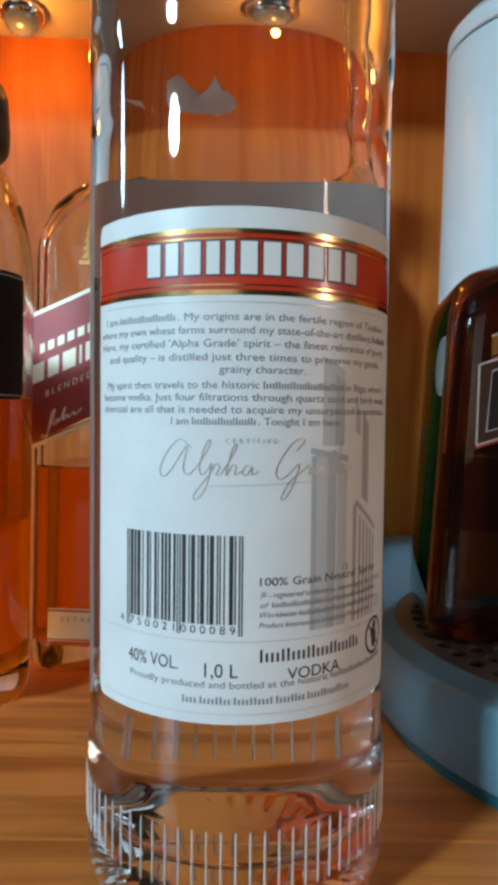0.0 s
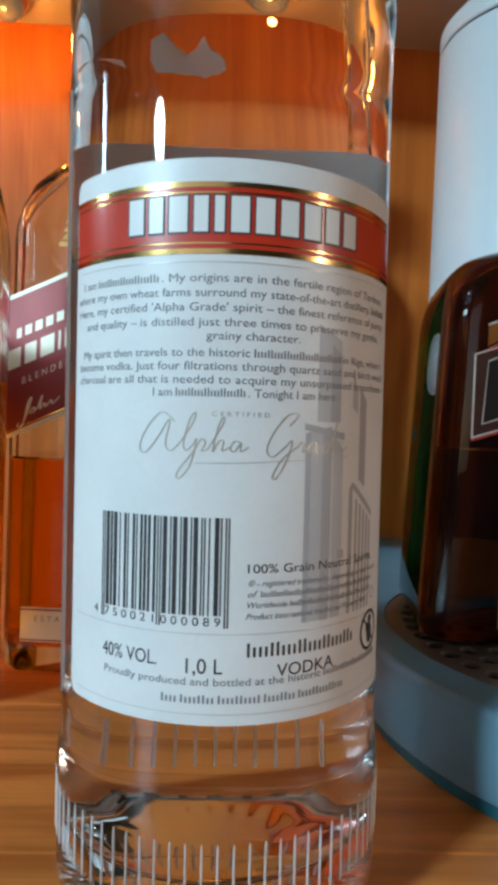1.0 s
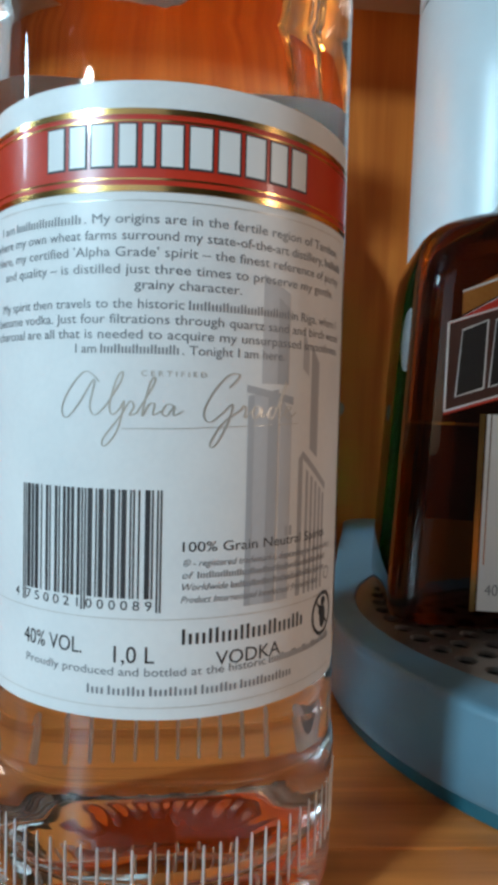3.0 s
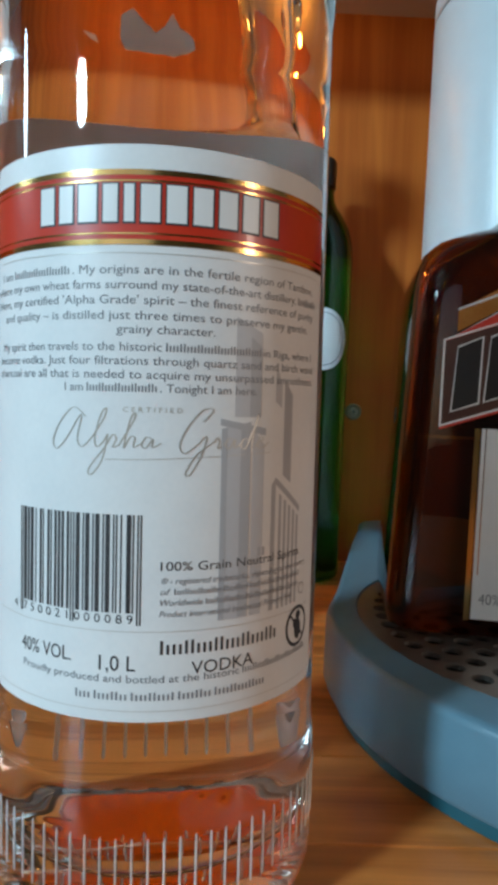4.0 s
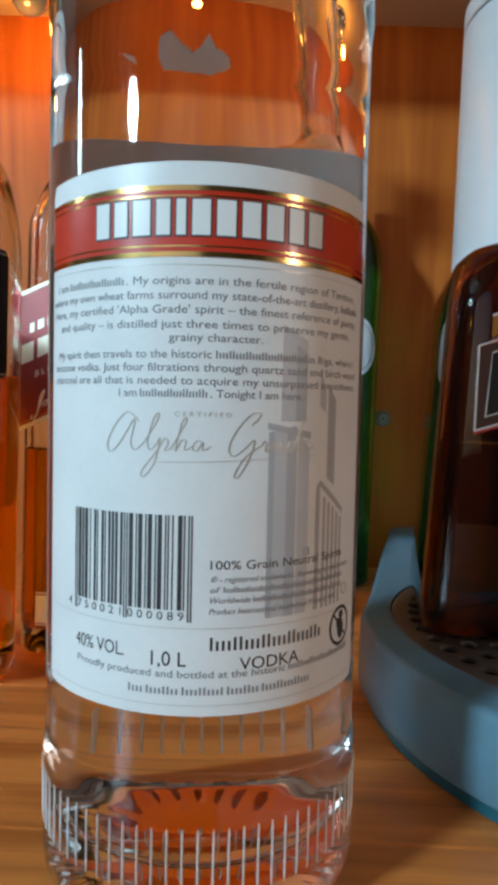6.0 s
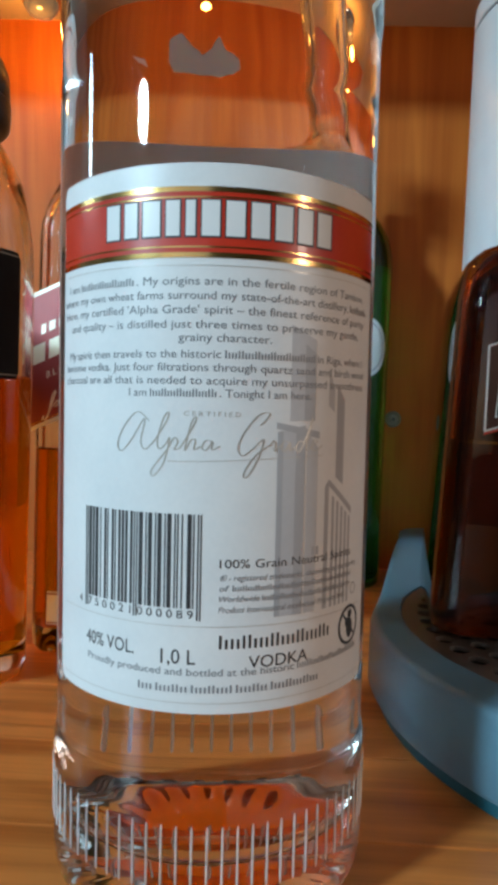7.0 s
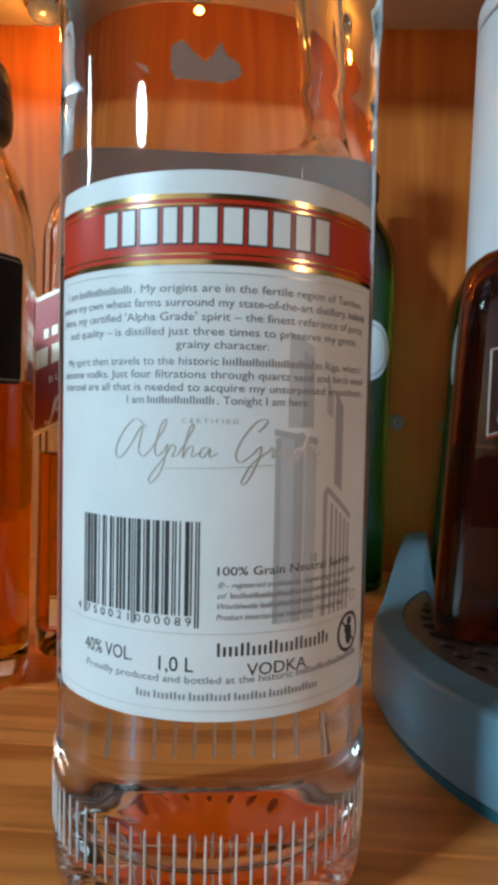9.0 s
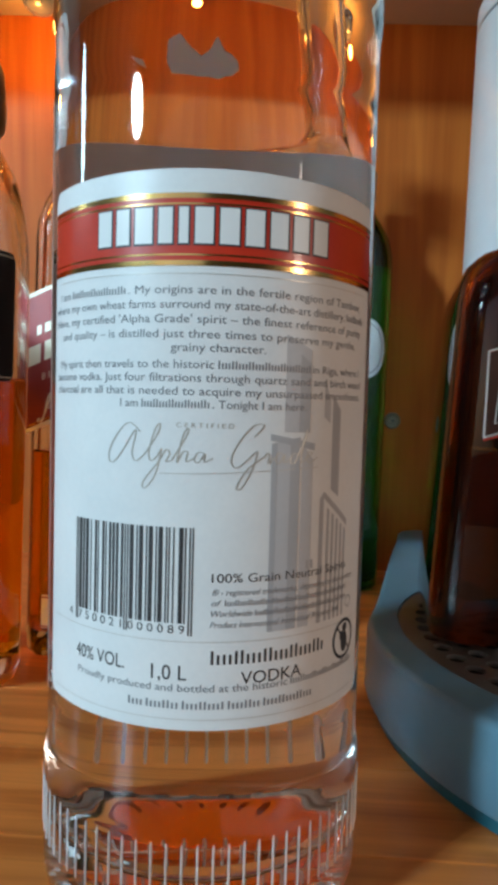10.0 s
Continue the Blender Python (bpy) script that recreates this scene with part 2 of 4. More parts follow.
def ribbon(points, w, steps=5):
    p = smooth_profile(points, steps)
    v, f = [], []
    for i, (x, y) in enumerate(p):
        a, b = p[max(i - 1, 0)], p[min(i + 1, len(p) - 1)]
        dx, dy = b[0] - a[0], b[1] - a[1]
        d = math.hypot(dx, dy) or 1
        k = w * (0.35 + 0.65 * abs(dy) / d)
        v += [(x - dy / d * k / 2, y + dx / d * k / 2), (x + dy / d * k / 2, y - dx / d * k / 2)]
    f = [(2 * i, 2 * i + 1, 2 * i + 3, 2 * i + 2) for i in range(len(p) - 1)]
    return v, f


def ring2(r0, r1, n=40, sx=1.0):
    v = []
    for j in range(n):
        a = 2 * math.pi * j / n
        v += [(sx * r0 * math.cos(a), r0 * math.sin(a)), (sx * r1 * math.cos(a), r1 * math.sin(a))]
    return v, [(2 * j, 2 * j + 1, (2 * j + 3) % (2 * n), (2 * j + 2) % (2 * n)) for j in range(n)]


def poly(*pts):
    return list(pts), [tuple(range(len(pts)))]


class Round:
    """Lays print on an upright cylinder; x = 0 at the angle phi (0 faces -y)."""
    def __init__(self, cx, cy, r, turn):
        self.cx, self.cy, self.r, self.turn = cx, cy, r, turn

    def at(self, x, z, lift=0.0):
        a = self.turn + x / self.r
        q = self.r + lift
        return (self.cx + q * math.sin(a), self.cy - q * math.cos(a), z)

    def lay(self, name, piece, material, parent, lift, label=""):
        return mk(name, [self.at(x, z, lift) for x, z in piece[0]], piece[1], material, parent, label)

    def sheet(self, name, x0, x1, z0, z1, material, parent, inner, outer, label="", n=60, corner=0.0):
        """A thick sheet between two radii with rounded corners."""
        v, f = [], []
        for lift in (outer, inner):
            for i in range(n + 1):
                x = x0 + (x1 - x0) * i / n
                e = min(x - x0, x1 - x)
                cut = corner - math.sqrt(max(0.0, corner ** 2 - (corner - e) ** 2)) if e < corner else 0.0
                v += [self.at(x, z0 + cut, lift), self.at(x, z1 - cut, lift)]
        o = 2 * (n + 1)
        for i in range(n):
            a = 2 * i
            f += [(a, a + 2, a + 3, a + 1), (o + a, o + a + 1, o + a + 3, o + a + 2), (a, o + a, o + a + 2, a + 2), (a + 1, a + 3, o + a + 3, o + a + 1)]
        a = 2 * n
        f += [(0, 1, o + 1, o), (a, o + a, o + a + 1, a + 1)]
        return mk(name, v, f, material, parent, label)


class Flat:
    """Lays print on an upright plane through (cx, cy), x along it, turned about z and slanted in itself."""
    def __init__(self, cx, cy, turn=0.0):
        self.cx, self.cy, self.turn = cx, cy, turn

    def lay(self, name, piece, material, parent, lift, label="", thick=0.0):
        c, s = math.cos(self.turn), math.sin(self.turn)
        v = [(self.cx + c * x + s * lift, self.cy + s * x - c * lift, z) for x, z in piece[0]]
        return mk(name, v, piece[1], material, parent, label)


def slanted(piece, slope, dx, dz):
    return [(x + dx, y + dz + slope * x) for x, y in piece[0]], piece[1]


# ---- the setting ----
def slab(name, dims, material, label, bevel=0.0, category="wall"):
    return tagged(from_bm(name, box(*dims, bevel=bevel), material), label, category, kind="structure")


WALL_Y = 0.335
slab("wall_back", (-0.62, 0.62, WALL_Y, WALL_Y + 0.018, -0.03, 0.44), PANEL, "honey-coloured wood veneer back panel of the niche")
slab("wall_left", (-0.638, -0.62, 0.14, WALL_Y, -0.03, 0.44), PANEL, "honey-coloured wood side panel of the niche")
slab("wall_right", (0.62, 0.638, 0.0, WALL_Y, -0.03, 0.44), PANEL, "honey-coloured wood side panel of the niche")
slab("ceiling", (-0.62, 0.62, 0.195, WALL_Y, 0.42, 0.44), CEIL, "cream laminate underside of the shelf above the bottles", category="ceiling")
slab("room_floor", (-2.1, 2.1, -2.4, 0.36, -0.95, -0.9), DARKFLOOR, "dark wooden floor of the room", category="floor")
# the unseen room's ceiling and walls are kept dark to hold down fill light
slab("room_ceiling", (-2.1, 2.1, -2.4, 0.45, 1.6, 1.65), DIM_PLASTER, "plain white plaster ceiling of the room", category="ceiling")
slab("room_wall_behind", (-2.1, 2.1, 0.3535, 0.45, -0.9, 1.6), DIM_PLASTER, "plain plaster wall behind the niche")


def wall_with_window(name, horizontal, at, span, hole, label):
    """A wall of four slabs round an opening, joined in one mesh."""
    (a0, a1), (h0, h1, z0, z1) = span, hole
    pieces = [(a0, h0, -0.9, 1.6), (h1, a1, -0.9, 1.6), (h0, h1, -0.9, z0), (h0, h1, z1, 1.6)]
    bm = bmesh.new()
    for p0, p1, q0, q1 in pieces:
        b = box(*((p0, p1, at - 0.1, at) if horizontal else (at - 0.1, at, p0, p1)), q0, q1)
        me = bpy.data.meshes.new("tmp")
        b.to_mesh(me)
        b.free()
        bm.from_mesh(me)
        bpy.data.meshes.remove(me)
    return tagged(from_bm(name, bm, DIM_PLASTER), label, "wall", kind="structure")


for wall_name, wall_span, wall_hole in (("room_wall_left", (-2.4, -0.6), (-1.94, -1.50, 1.08, 1.48)), ("room_wall_left_rear", (-0.6, 0.3535), (0.06, 0.26, 0.70, 1.20))):
    wall_with_window(wall_name, False, -2.0, wall_span, wall_hole, "plain plaster wall with a window opening")
# the next two openings are made up, set behind the added fills
wall_with_window("room_wall_right", False, 2.1, (-2.4, 0.3535), (-1.25, -0.85, 0.05, 1.05), "plain plaster wall with a narrow window opening")
wall_with_window("room_wall_front", True, -2.2, (-2.0, 2.0), (-1.52, -0.08, 0.0, 1.24), "plain plaster wall with a wide window opening")

slab("counter_base", (-0.62, 0.62, -0.43, WALL_Y, -0.9, -0.0302), PANEL, "plain wooden cabinet body under the worktop", category="cabinet")

# the counter: staggered staves of a solid wood worktop
counter = empty("counter", "oiled oak worktop of narrow glued staves under the bottles", "counter", kind="structure")
rng = random.Random(4)
stave_mesh = {}


def stave(length, width):
    key = (round(length, 3), round(width, 4))
    if key not in stave_mesh:
        me = bpy.data.meshes.new("stave")
        b = box(-length / 2, length / 2, -width / 2, width / 2, -0.03, 0.0, 0.0003)
        b.to_mesh(me)
        b.free()
        me.materials.append(COUNTER)
        stave_mesh[key] = me
    return stave_mesh[key]


y = -0.46
while y < WALL_Y - 0.001:
    w = 0.046 if y + 0.046 <= WALL_Y else WALL_Y - y
    x = -0.62 - rng.choice((0.0, 0.1, 0.2, 0.3))
    while x < 0.62:
        ln = rng.choice((0.35, 0.42, 0.5))
        x0, x1 = max(x, -0.62), min(x + ln, 0.62)
        if x1 - x0 > 0.02:
            ob = new("stave", stave(x1 - x0 - 0.0003, w - 0.0003))
            ob.location = ((x0 + x1) / 2, y + w / 2, 0)
            ob.parent = counter
        x += ln
    y += w


# ---- the vodka bottle ----
TH = radians(3.0)
R = 0.042


def vodka_bottle():
    top = empty("vodka_bottle", "full clear glass vodka bottle with a white and red label", "bottle")
    N = 78

    def flutes(a, z):
        return 0.00035 * math.cos(48 * a) * max(0.0, 1 - abs(z - 0.0009) / 0.0006) if z < 0.0016 else 0.0

    # the underside rises to a domed hollow inside a narrow standing ring
    outer = smooth_profile([(0.004, 0.0022), (0.012, 0.0021), (0.020, 0.0017), (0.027, 0.0011), (0.0325, 0.0004), (0.0370, 0.0)], 4)
    outer += [(0.0402, 0.0004), (0.0418, 0.0020), (0.0425, 0.0045)]
    outer += [(0.0427, z) for z in (0.008, 0.012, 0.0155, 0.0165, 0.0172, 0.018, 0.020, 0.0235, 0.0268)] + [(0.0428, 0.0285), (0.0428, 0.0295), (0.0428, 0.0305), (0.0428, 0.0325)]
    outer += [(0.04275, 0.0340), (0.0426, 0.0355), (0.0424, 0.0368), (0.0422, 0.0380), (0.04205, 0.0392), (R, 0.0406)]
    outer += [(R, 0.05 + 0.01 * i) for i in range(16)] + [(R, 0.212), (0.04205, 0.2150), (0.0423, 0.2175), (0.0425, 0.2200), (0.0425, 0.2240), (0.04245, 0.23), (0.0424, 0.24), (0.0423, 0.262)]
    outer += smooth_profile([(0.0423, 0.262), (0.0405, 0.274), (0.034, 0.285), (0.022, 0.293), (0.0165, 0.302), (0.0155, 0.32)], 5)[1:]
    neck = [(0.0155, 0.345), (0.0165, 0.347), (0.0165, 0.353), (0.0155, 0.355), (0.0120, 0.355), (0.0115, 0.353), (0.0115, 0.32)]
    inner = smooth_profile([(0.0115, 0.32), (0.0125, 0.302), (0.0165, 0.2935)], 5)[1:]
    v, f = lathe(0, 0, outer + neck + inner, 312, start=0.0022, wob=flutes)
    mk("glass_body", v, f, FILLED, top, "clear glass with a fluted foot")
    v, f = lathe(0, 0, [(0.0165, 0.2935), (0.0158, 0.2931), (0.014, 0.2929), (0.006, 0.2929)], 312, end=0.2929)
    mk("vodka", v, f, VODKA, top, "clear vodka up to the neck").visible_shadow = False
    prof = smooth_profile([(0.0392, 0.0270), (0.0384, 0.0220), (0.0362, 0.0180), (0.0325, 0.0158), (0.0260, 0.0152), (0.0150, 0.0172), (0.004, 0.0182)], 6)

    def dimples(a, z):
        return 0.00010 * math.cos(22 * a) * max(0.0, 1 - abs(z - 0.0165) / 0.004)

    v, f = lathe(0, 0, prof, 176, end=0.0183, wob=dimples)
    mk("base_glass", v, f, BASEGLASS, top, "thick glass foot with a domed inside").visible_shadow = False

    # upright ribs round the foot, all on one mesh, glints put into their white
    rv, rf = [], []
    for z, k in ((0.0140, 0.4), (0.0146, 0.9), (0.0160, 1.0), (0.0275, 1.0), (0.0287, 0.9), (0.0294, 0.4)):
        for q in range(7):
            t = math.pi * q / 6
            rv.append((0.00030 * k * math.cos(t), -0.04262 - 0.00040 * k * math.sin(t), z))
    rf = [(7 * i + q, 7 * i + q + 1, 7 * i + q + 8, 7 * i + q + 7) for i in range(5) for q in range(6)]
    rib = mk("foot_rib", rv, rf, RIBGLASS, top)
    for i in range(1, N):
        ob = new("foot_rib", rib.data)
        ob.parent = top
        ob.rotation_euler = (0, 0, 2 * math.pi * i / N)

    # back label, which faces the camera
    rd = Round(0, 0, R, TH)
    deg = R * math.pi / 180
    lab = rd.sheet("back_label", -60 * deg, 66 * deg, 0.0545, 0.1728, PAPER, top, -0.0003, 0.0002, "white paper label with a red and gold band", 90, 0.0022)
    rd.lay("red_band", quad(-59.6 * deg, 65.6 * deg, 0.1542, 0.1668, 80), RED, lab, 0.00026)
    for z0, z1 in ((0.1668, 0.1679), (0.1655, 0.16585), (0.1531, 0.1542), (0.15515, 0.1555)):
        rd.lay("gold_line", quad(-59.6 * deg, 65.6 * deg, z0, z1, 80), GOLD, lab, 0.00032)
    # the brand on the band, as plain upright shapes
    widths = (0.9, 0.8, 1.0, 0.75, 0.5, 0.95, 1.0, 1.0, 1.0, 0.95, 1.0)
    x, unit = -34.0 * deg, 72 * deg / (sum(widths) + 0.34 * 10)
    for w in widths:
        ww = w * unit
        rd.lay("brand_shadow", quad(x - 0.0003, x + ww + 0.0004, 0.1572, 0.1653, 4), INK, lab, 0.00034)
        rd.lay("brand_shape", quad(x, x + ww, 0.1576, 0.1650, 4), WHITE, lab, 0.00040)
        x += ww + 0.34 * unit
    for z in (0.1514, 0.0738, 0.0568):
        rd.lay("hairline", quad(-56 * deg, 61 * deg, z, z + 0.00014, 70), SILVER, lab, 0.00026)

    rows = (
        (0.1482, ["I am", 11, ". My origins are in the fertile region of Tambov,"], 1.5, 112),
        (0.1452, ["where my own wheat farms surround my state-of-the-art distillery,", 6], 0.8, 118),
        (0.1422, ["Here, my certified 'Alpha Grade' spirit \u2013 the finest reference of purity"], 0.6, 116),
        (0.1391, ["and quality \u2013 is distilled just three times to preserve my gentle,"], 1.0, 107),
        (0.1363, ["grainy character."], 4.2, 27.5),
        (0.1328, ["My spirit then travels to the historic", 15, "in Riga, where I"], 2.0, 112),
        (0.1300, ["become vodka. Just four filtrations through quartz sand and birch wood"], 1.8, 116),
        (0.1272, ["charcoal are all that is needed to acquire my unsurpassed smoothness."], 1.8, 116),
        (0.1245, ["I am", 11, ". Tonight I am here."], 3.4, 57),
    )
    for z, bits, phi, span in rows:
        pc = text_line(bits, 0.00172, span * deg)
        rd.lay("text_line", shifted(pc, phi * deg, z - 0.0008), GREYINK, lab, 0.00028)
    rd.lay("text_line", shifted(text_line(["C E R T I F I E D"], 0.0010, 16.6 * deg), 0.8 * deg, 0.1196), SILVER, lab, 0.00028)

    # the flowing script, letter by letter
    strokes = (
        [(6.4, 4.4), (4.2, 5.9), (1.6, 3.4), (0.2, 0.4), (1.0, -1.0), (3.0, 1.0), (5.2, 4.4), (5.6, 4.2), (4.9, 0.8), (5.8, -0.5), (7.6, 1.2)],
        [(7.6, 1.2), (9.6, 4.4), (9.9, 5.9), (9.0, 4.8), (8.0, 1.2), (8.4, -0.4), (9.6, 0.6)],
        [(9.6, 0.6), (10.2, 1.6), (9.2, -2.6), (7.4, -5.0), (7.0, -4.0), (9.6, -0.6), (11.0, 1.6), (11.6, 0.9), (11.0, -0.4), (12.0, -0.1)],
        [(12.0, -0.1), (14.4, 4.0), (14.6, 5.2), (13.8, 4.0), (12.8, -0.5), (13.8, 1.2), (14.6, 1.3), (14.4, -0.3), (15.6, 0.3)],
        [(17.4, 1.1), (16.4, 1.3), (15.7, 0.1), (16.4, -0.4), (17.5, 1.1), (17.4, -0.3), (18.8, 0.4)],
        [(25.6, 4.0), (26.8, 5.2), (27.2, 6.1), (25.4, 5.8), (23.0, 3.0), (21.8, 0.2), (22.6, -1.2), (24.4, 0.0), (26.2, 1.6), (25.4, -1.4), (23.6, -4.6), (22.8, -4.4), (24.6, -1.4), (27.6, 0.8)],
        [(27.6, 0.8), (28.0, 1.4), (28.4, 0.9), (28.2, -0.4), (29.4, 0.6)],
        [(31.0, 1.1), (30.0, 1.3), (29.5, 0.1), (30.2, -0.4), (31.2, 1.1), (31.1, -0.3), (32.2, 0.3)],
        [(33.9, 1.1), (32.9, 1.2), (32.4, 0.0), (33.2, -0.4), (34.6, 2.4), (35.8, 5.4), (34.6, 1.0), (34.6, -0.3), (35.8, 0.5)],
        [(35.8, 0.5), (37.0, 1.2), (36.2, 1.5), (35.7, 0.2), (36.6, -0.4), (38.2, 0.6)],
        [(9.8, -2.4), (18.0, -2.2), (28.0, -1.7), (38.6, -1.2)],
    )
    k = 66.5 * deg / 38.4
    for st in strokes:
        rd.lay("script_stroke", shifted(ribbon(st, 0.27), -29.3 * deg, 0.1128, k), SILVER, lab, 0.00028)

    # bar code
    codes = ("0001101", "0011001", "0010011", "0111101", "0100011", "0110001", "0101111", "0111011", "0110111", "0001011")
    digits, parity = (7, 5, 0, 0, 2, 1, 0, 0, 0, 0, 8, 9), "LGLLGG"
    bits = "101"
    for d, q in zip(digits[:6], parity):
        c = codes[d]
        bits += c if q == "L" else "".join("10"[int(b)] for b in c)[::-1]
    bits += "01010"
    for d in digits[6:]:
        bits += "".join("10"[int(b)] for b in codes[d])
    bits += "101"
    x0, step = -42.6 * deg, 41.0 * deg / 95
    bars, i = [], 0
    while i < 95:
        j = i
        while j < 95 and bits[j] == "1":
            j += 1
        if j > i:
            guard = i < 3 or 44 < i < 50 or i > 91
            bars.append(quad(x0 + i * step, x0 + j * step, 0.0752 if guard else 0.0778, 0.0984, 1))
        i = max(j, i + 1)
    for b in bars:
        rd.lay("code_bar", b, INK, lab, 0.00028)
    for s, phi, w in (("4", -45.0, 1.7), ("7 5 0 0 2 1", -32.3, 17.5), ("0 0 0 0 8 9", -12.6, 17.5)):
        rd.lay("text_line", shifted(text_line([s], 0.0018, w * deg), phi * deg, 0.0756), INK, lab, 0.00028)
    # bottom rows
    for bits, z, phi, w, h, ink in ((["40% VOL."], 0.0667, -32.0, 19.5, 0.0030, INK), (["1,0 L"], 0.0655, -8.2, 10.5, 0.0032, INK), ([11], 0.0690, 23.0, 38, 0.0030, INK),
                                    (["VODKA"], 0.0645, 23.0, 20, 0.0027, INK), (["100% Grain Neutral Spirits"], 0.0868, 28.5, 49.5, 0.0019, INK),
                                    (["\u00ae - registered trademarks, depending on the country"], 0.0840, 31.0, 54, 0.0013, GREYINK), (["of", 30], 0.0817, 28.8, 50, 0.0013, GREYINK),
                                    (["Worldwide", 22, "Spirits"], 0.0794, 28.8, 50, 0.0013, GREYINK), (["Product International Intellectual Property", 3], 0.0770, 26.5, 46, 0.0013, GREYINK),
                                    (["Proudly produced and bottled at the historic", 16], 0.0630, 9.2, 100, 0.0016, GREYINK), ([2, 4, 5, 4, 7], 0.0592, 8.4, 58, 0.0018, GREYINK)):
        pc = text_line(bits, h, w * deg, 0.3 if h == 0.0013 else 0.0)
        rd.lay("text_line", shifted(pc, phi * deg, z), ink, lab, 0.00028)
    # round sign with a slash and a plain dark shape
    sg = join(ring2(0.0041, 0.0049), shifted(ring2(0.0, 0.0025, 24, 0.62), 0.0003, -0.0008), shifted(ring2(0.0, 0.0011, 14), 0.0004, 0.0026), shifted(ring2(0.0, 0.0012, 14, 0.7), -0.0010, 0.0008), ribbon([(-0.0032, 0.0032), (0.0032, -0.0032)], 0.0007, 2))
    rd.lay("round_sign", shifted(sg, 53.9 * deg, 0.0694), INK, lab, 0.00028)
    rd.lay("small_mark", shifted(join(ring2(0.0012, 0.0014, 24)), 56.0 * deg, 0.0782), GREYINK, lab, 0.00028)
    # the pale building print
    def leaning(x0, x1, zb0, zb1, zt0, zt1, n=8):
        """A strip whose lower and upper edges run straight between two ends."""
        v = []
        for i in range(n + 1):
            t = i / n
            v += [((x0 + (x1 - x0) * t) * deg, zb0 + (zb1 - zb0) * t), ((x0 + (x1 - x0) * t) * deg, zt0 + (zt1 - zt0) * t)]
        return v, [(2 * i, 2 * i + 2, 2 * i + 3, 2 * i + 1) for i in range(n)]

    foot = 0.0755
    rd.lay("building_print", leaning(20.6, 30.2, foot, foot, 0.1165, 0.1180), PALER, lab, 0.00023)
    rd.lay("building_print", leaning(31.0, 35.2, foot, foot, 0.1165, 0.1130), PALER, lab, 0.00023)
    rd.lay("building_print", leaning(24.6, 33.6, 0.1190, 0.1190, 0.1400, 0.1370), PALER, lab, 0.00023)
    rd.lay("building_shade", leaning(20.6, 22.4, foot, foot, 0.1165, 0.1168), PALE, lab, 0.00026)
    rd.lay("building_shade", leaning(26.8, 30.2, foot, foot, 0.1175, 0.1180), PALE, lab, 0.00026)
    rd.lay("building_shade", leaning(29.6, 33.6, 0.1190, 0.1190, 0.1360, 0.1340), PALE, lab, 0.00026)
    rd.lay("building_shade", leaning(20.2, 35.6, 0.1172, 0.1150, 0.1186, 0.1166, 10), PALE, lab, 0.00027)
    rd.lay("building_print", leaning(43.4, 47.4, 0.1060, 0.1040, 0.1275, 0.1240), PALE, lab, 0.00023)
    rd.lay("building_print", leaning(39.4, 42.2, 0.1225, 0.1210, 0.1310, 0.1260), PALER, lab, 0.00023)
    rd.lay("building_shade", leaning(38.6, 40.4, foot, foot, 0.1040, 0.1056), PALE, lab, 0.00024)
    rd.lay("building_shade", leaning(40.4, 53.0, 0.1040, 0.0968, 0.1056, 0.0984, 10), PALE, lab, 0.00024)
    for i in range(5):
        rd.lay("building_shade", leaning(42.0 + 2.3 * i, 43.2 + 2.3 * i, foot, foot, 0.1018 - 0.0013 * i, 0.1012 - 0.0013 * i, 2), PALE, lab, 0.00024)
    for i in range(2):
        rd.lay("building_shade", leaning(33.6 + 1.7 * i, 34.6 + 1.7 * i, 0.0885, 0.0885, 0.0905, 0.0905, 2), PALE, lab, 0.00024)

    # front label, seen from behind through the spirit
    fr = rd.sheet("front_label", 141 * deg, 291 * deg, 0.0495, 0.1995, BACKING, top, -0.0003, 0.0001, "paper front label, its grey back showing through the glass", 110, 0.006)
    rd.sheet("front_red_panel", 142 * deg, 153 * deg, 0.1500, 0.1960, RED, fr, 0.00032, 0.0004, "red printed panel", 20, 0.004)
    rd.sheet("gold_stripe", 142 * deg, 290 * deg, 0.1660, 0.1702, GOLD, fr, -0.00045, -0.00032, "gold stripe", 100)
    # torn-edged grey print above the liquid
    rd2 = Round(0, 0, 0.0421, TH)
    edge = [(-0.0074, 0.2236), (-0.0073, 0.2275), (-0.0071, 0.2310), (-0.0060, 0.2326), (-0.0048, 0.2337), (-0.0044, 0.2308), (-0.0038, 0.2291), (-0.0025, 0.2292), (-0.0015, 0.2282), (-0.0005, 0.2264),
            (0.0007, 0.2281), (0.0015, 0.2291), (0.0022, 0.2318), (0.0029, 0.2335), (0.0035, 0.2312), (0.0043, 0.2287), (0.0058, 0.2276), (0.0071, 0.2254), (0.0074, 0.2222), (0.0059, 0.2204), (0.0046, 0.2202),
            (0.0033, 0.2190), (0.0012, 0.2197), (-0.0008, 0.2195), (-0.0036, 0.2200), (-0.0064, 0.2199)]
    pv = [(0.0, 0.2235)] + [(-0.8 * x, 0.2192 + 0.8 * (z - 0.219)) for x, z in edge]
    pf = [(0, i, i % len(edge) + 1) for i in range(1, len(edge) + 1)]
    rd2.lay("front_emblem", ([(x + math.pi * 0.0421 + 0.0045, z) for x, z in pv], pf), BACKING, top, -0.0003, "grey back of a small printed emblem")
    rd2.lay("front_emblem_fleck", ([(x + math.pi * 0.0421 + 0.0137, z) for x, z in ((0, 0.2208), (0.0012, 0.2220), (0.0022, 0.2238), (0.0004, 0.2230))], [(0, 1, 2, 3)]), BACKING, top, -0.0003)
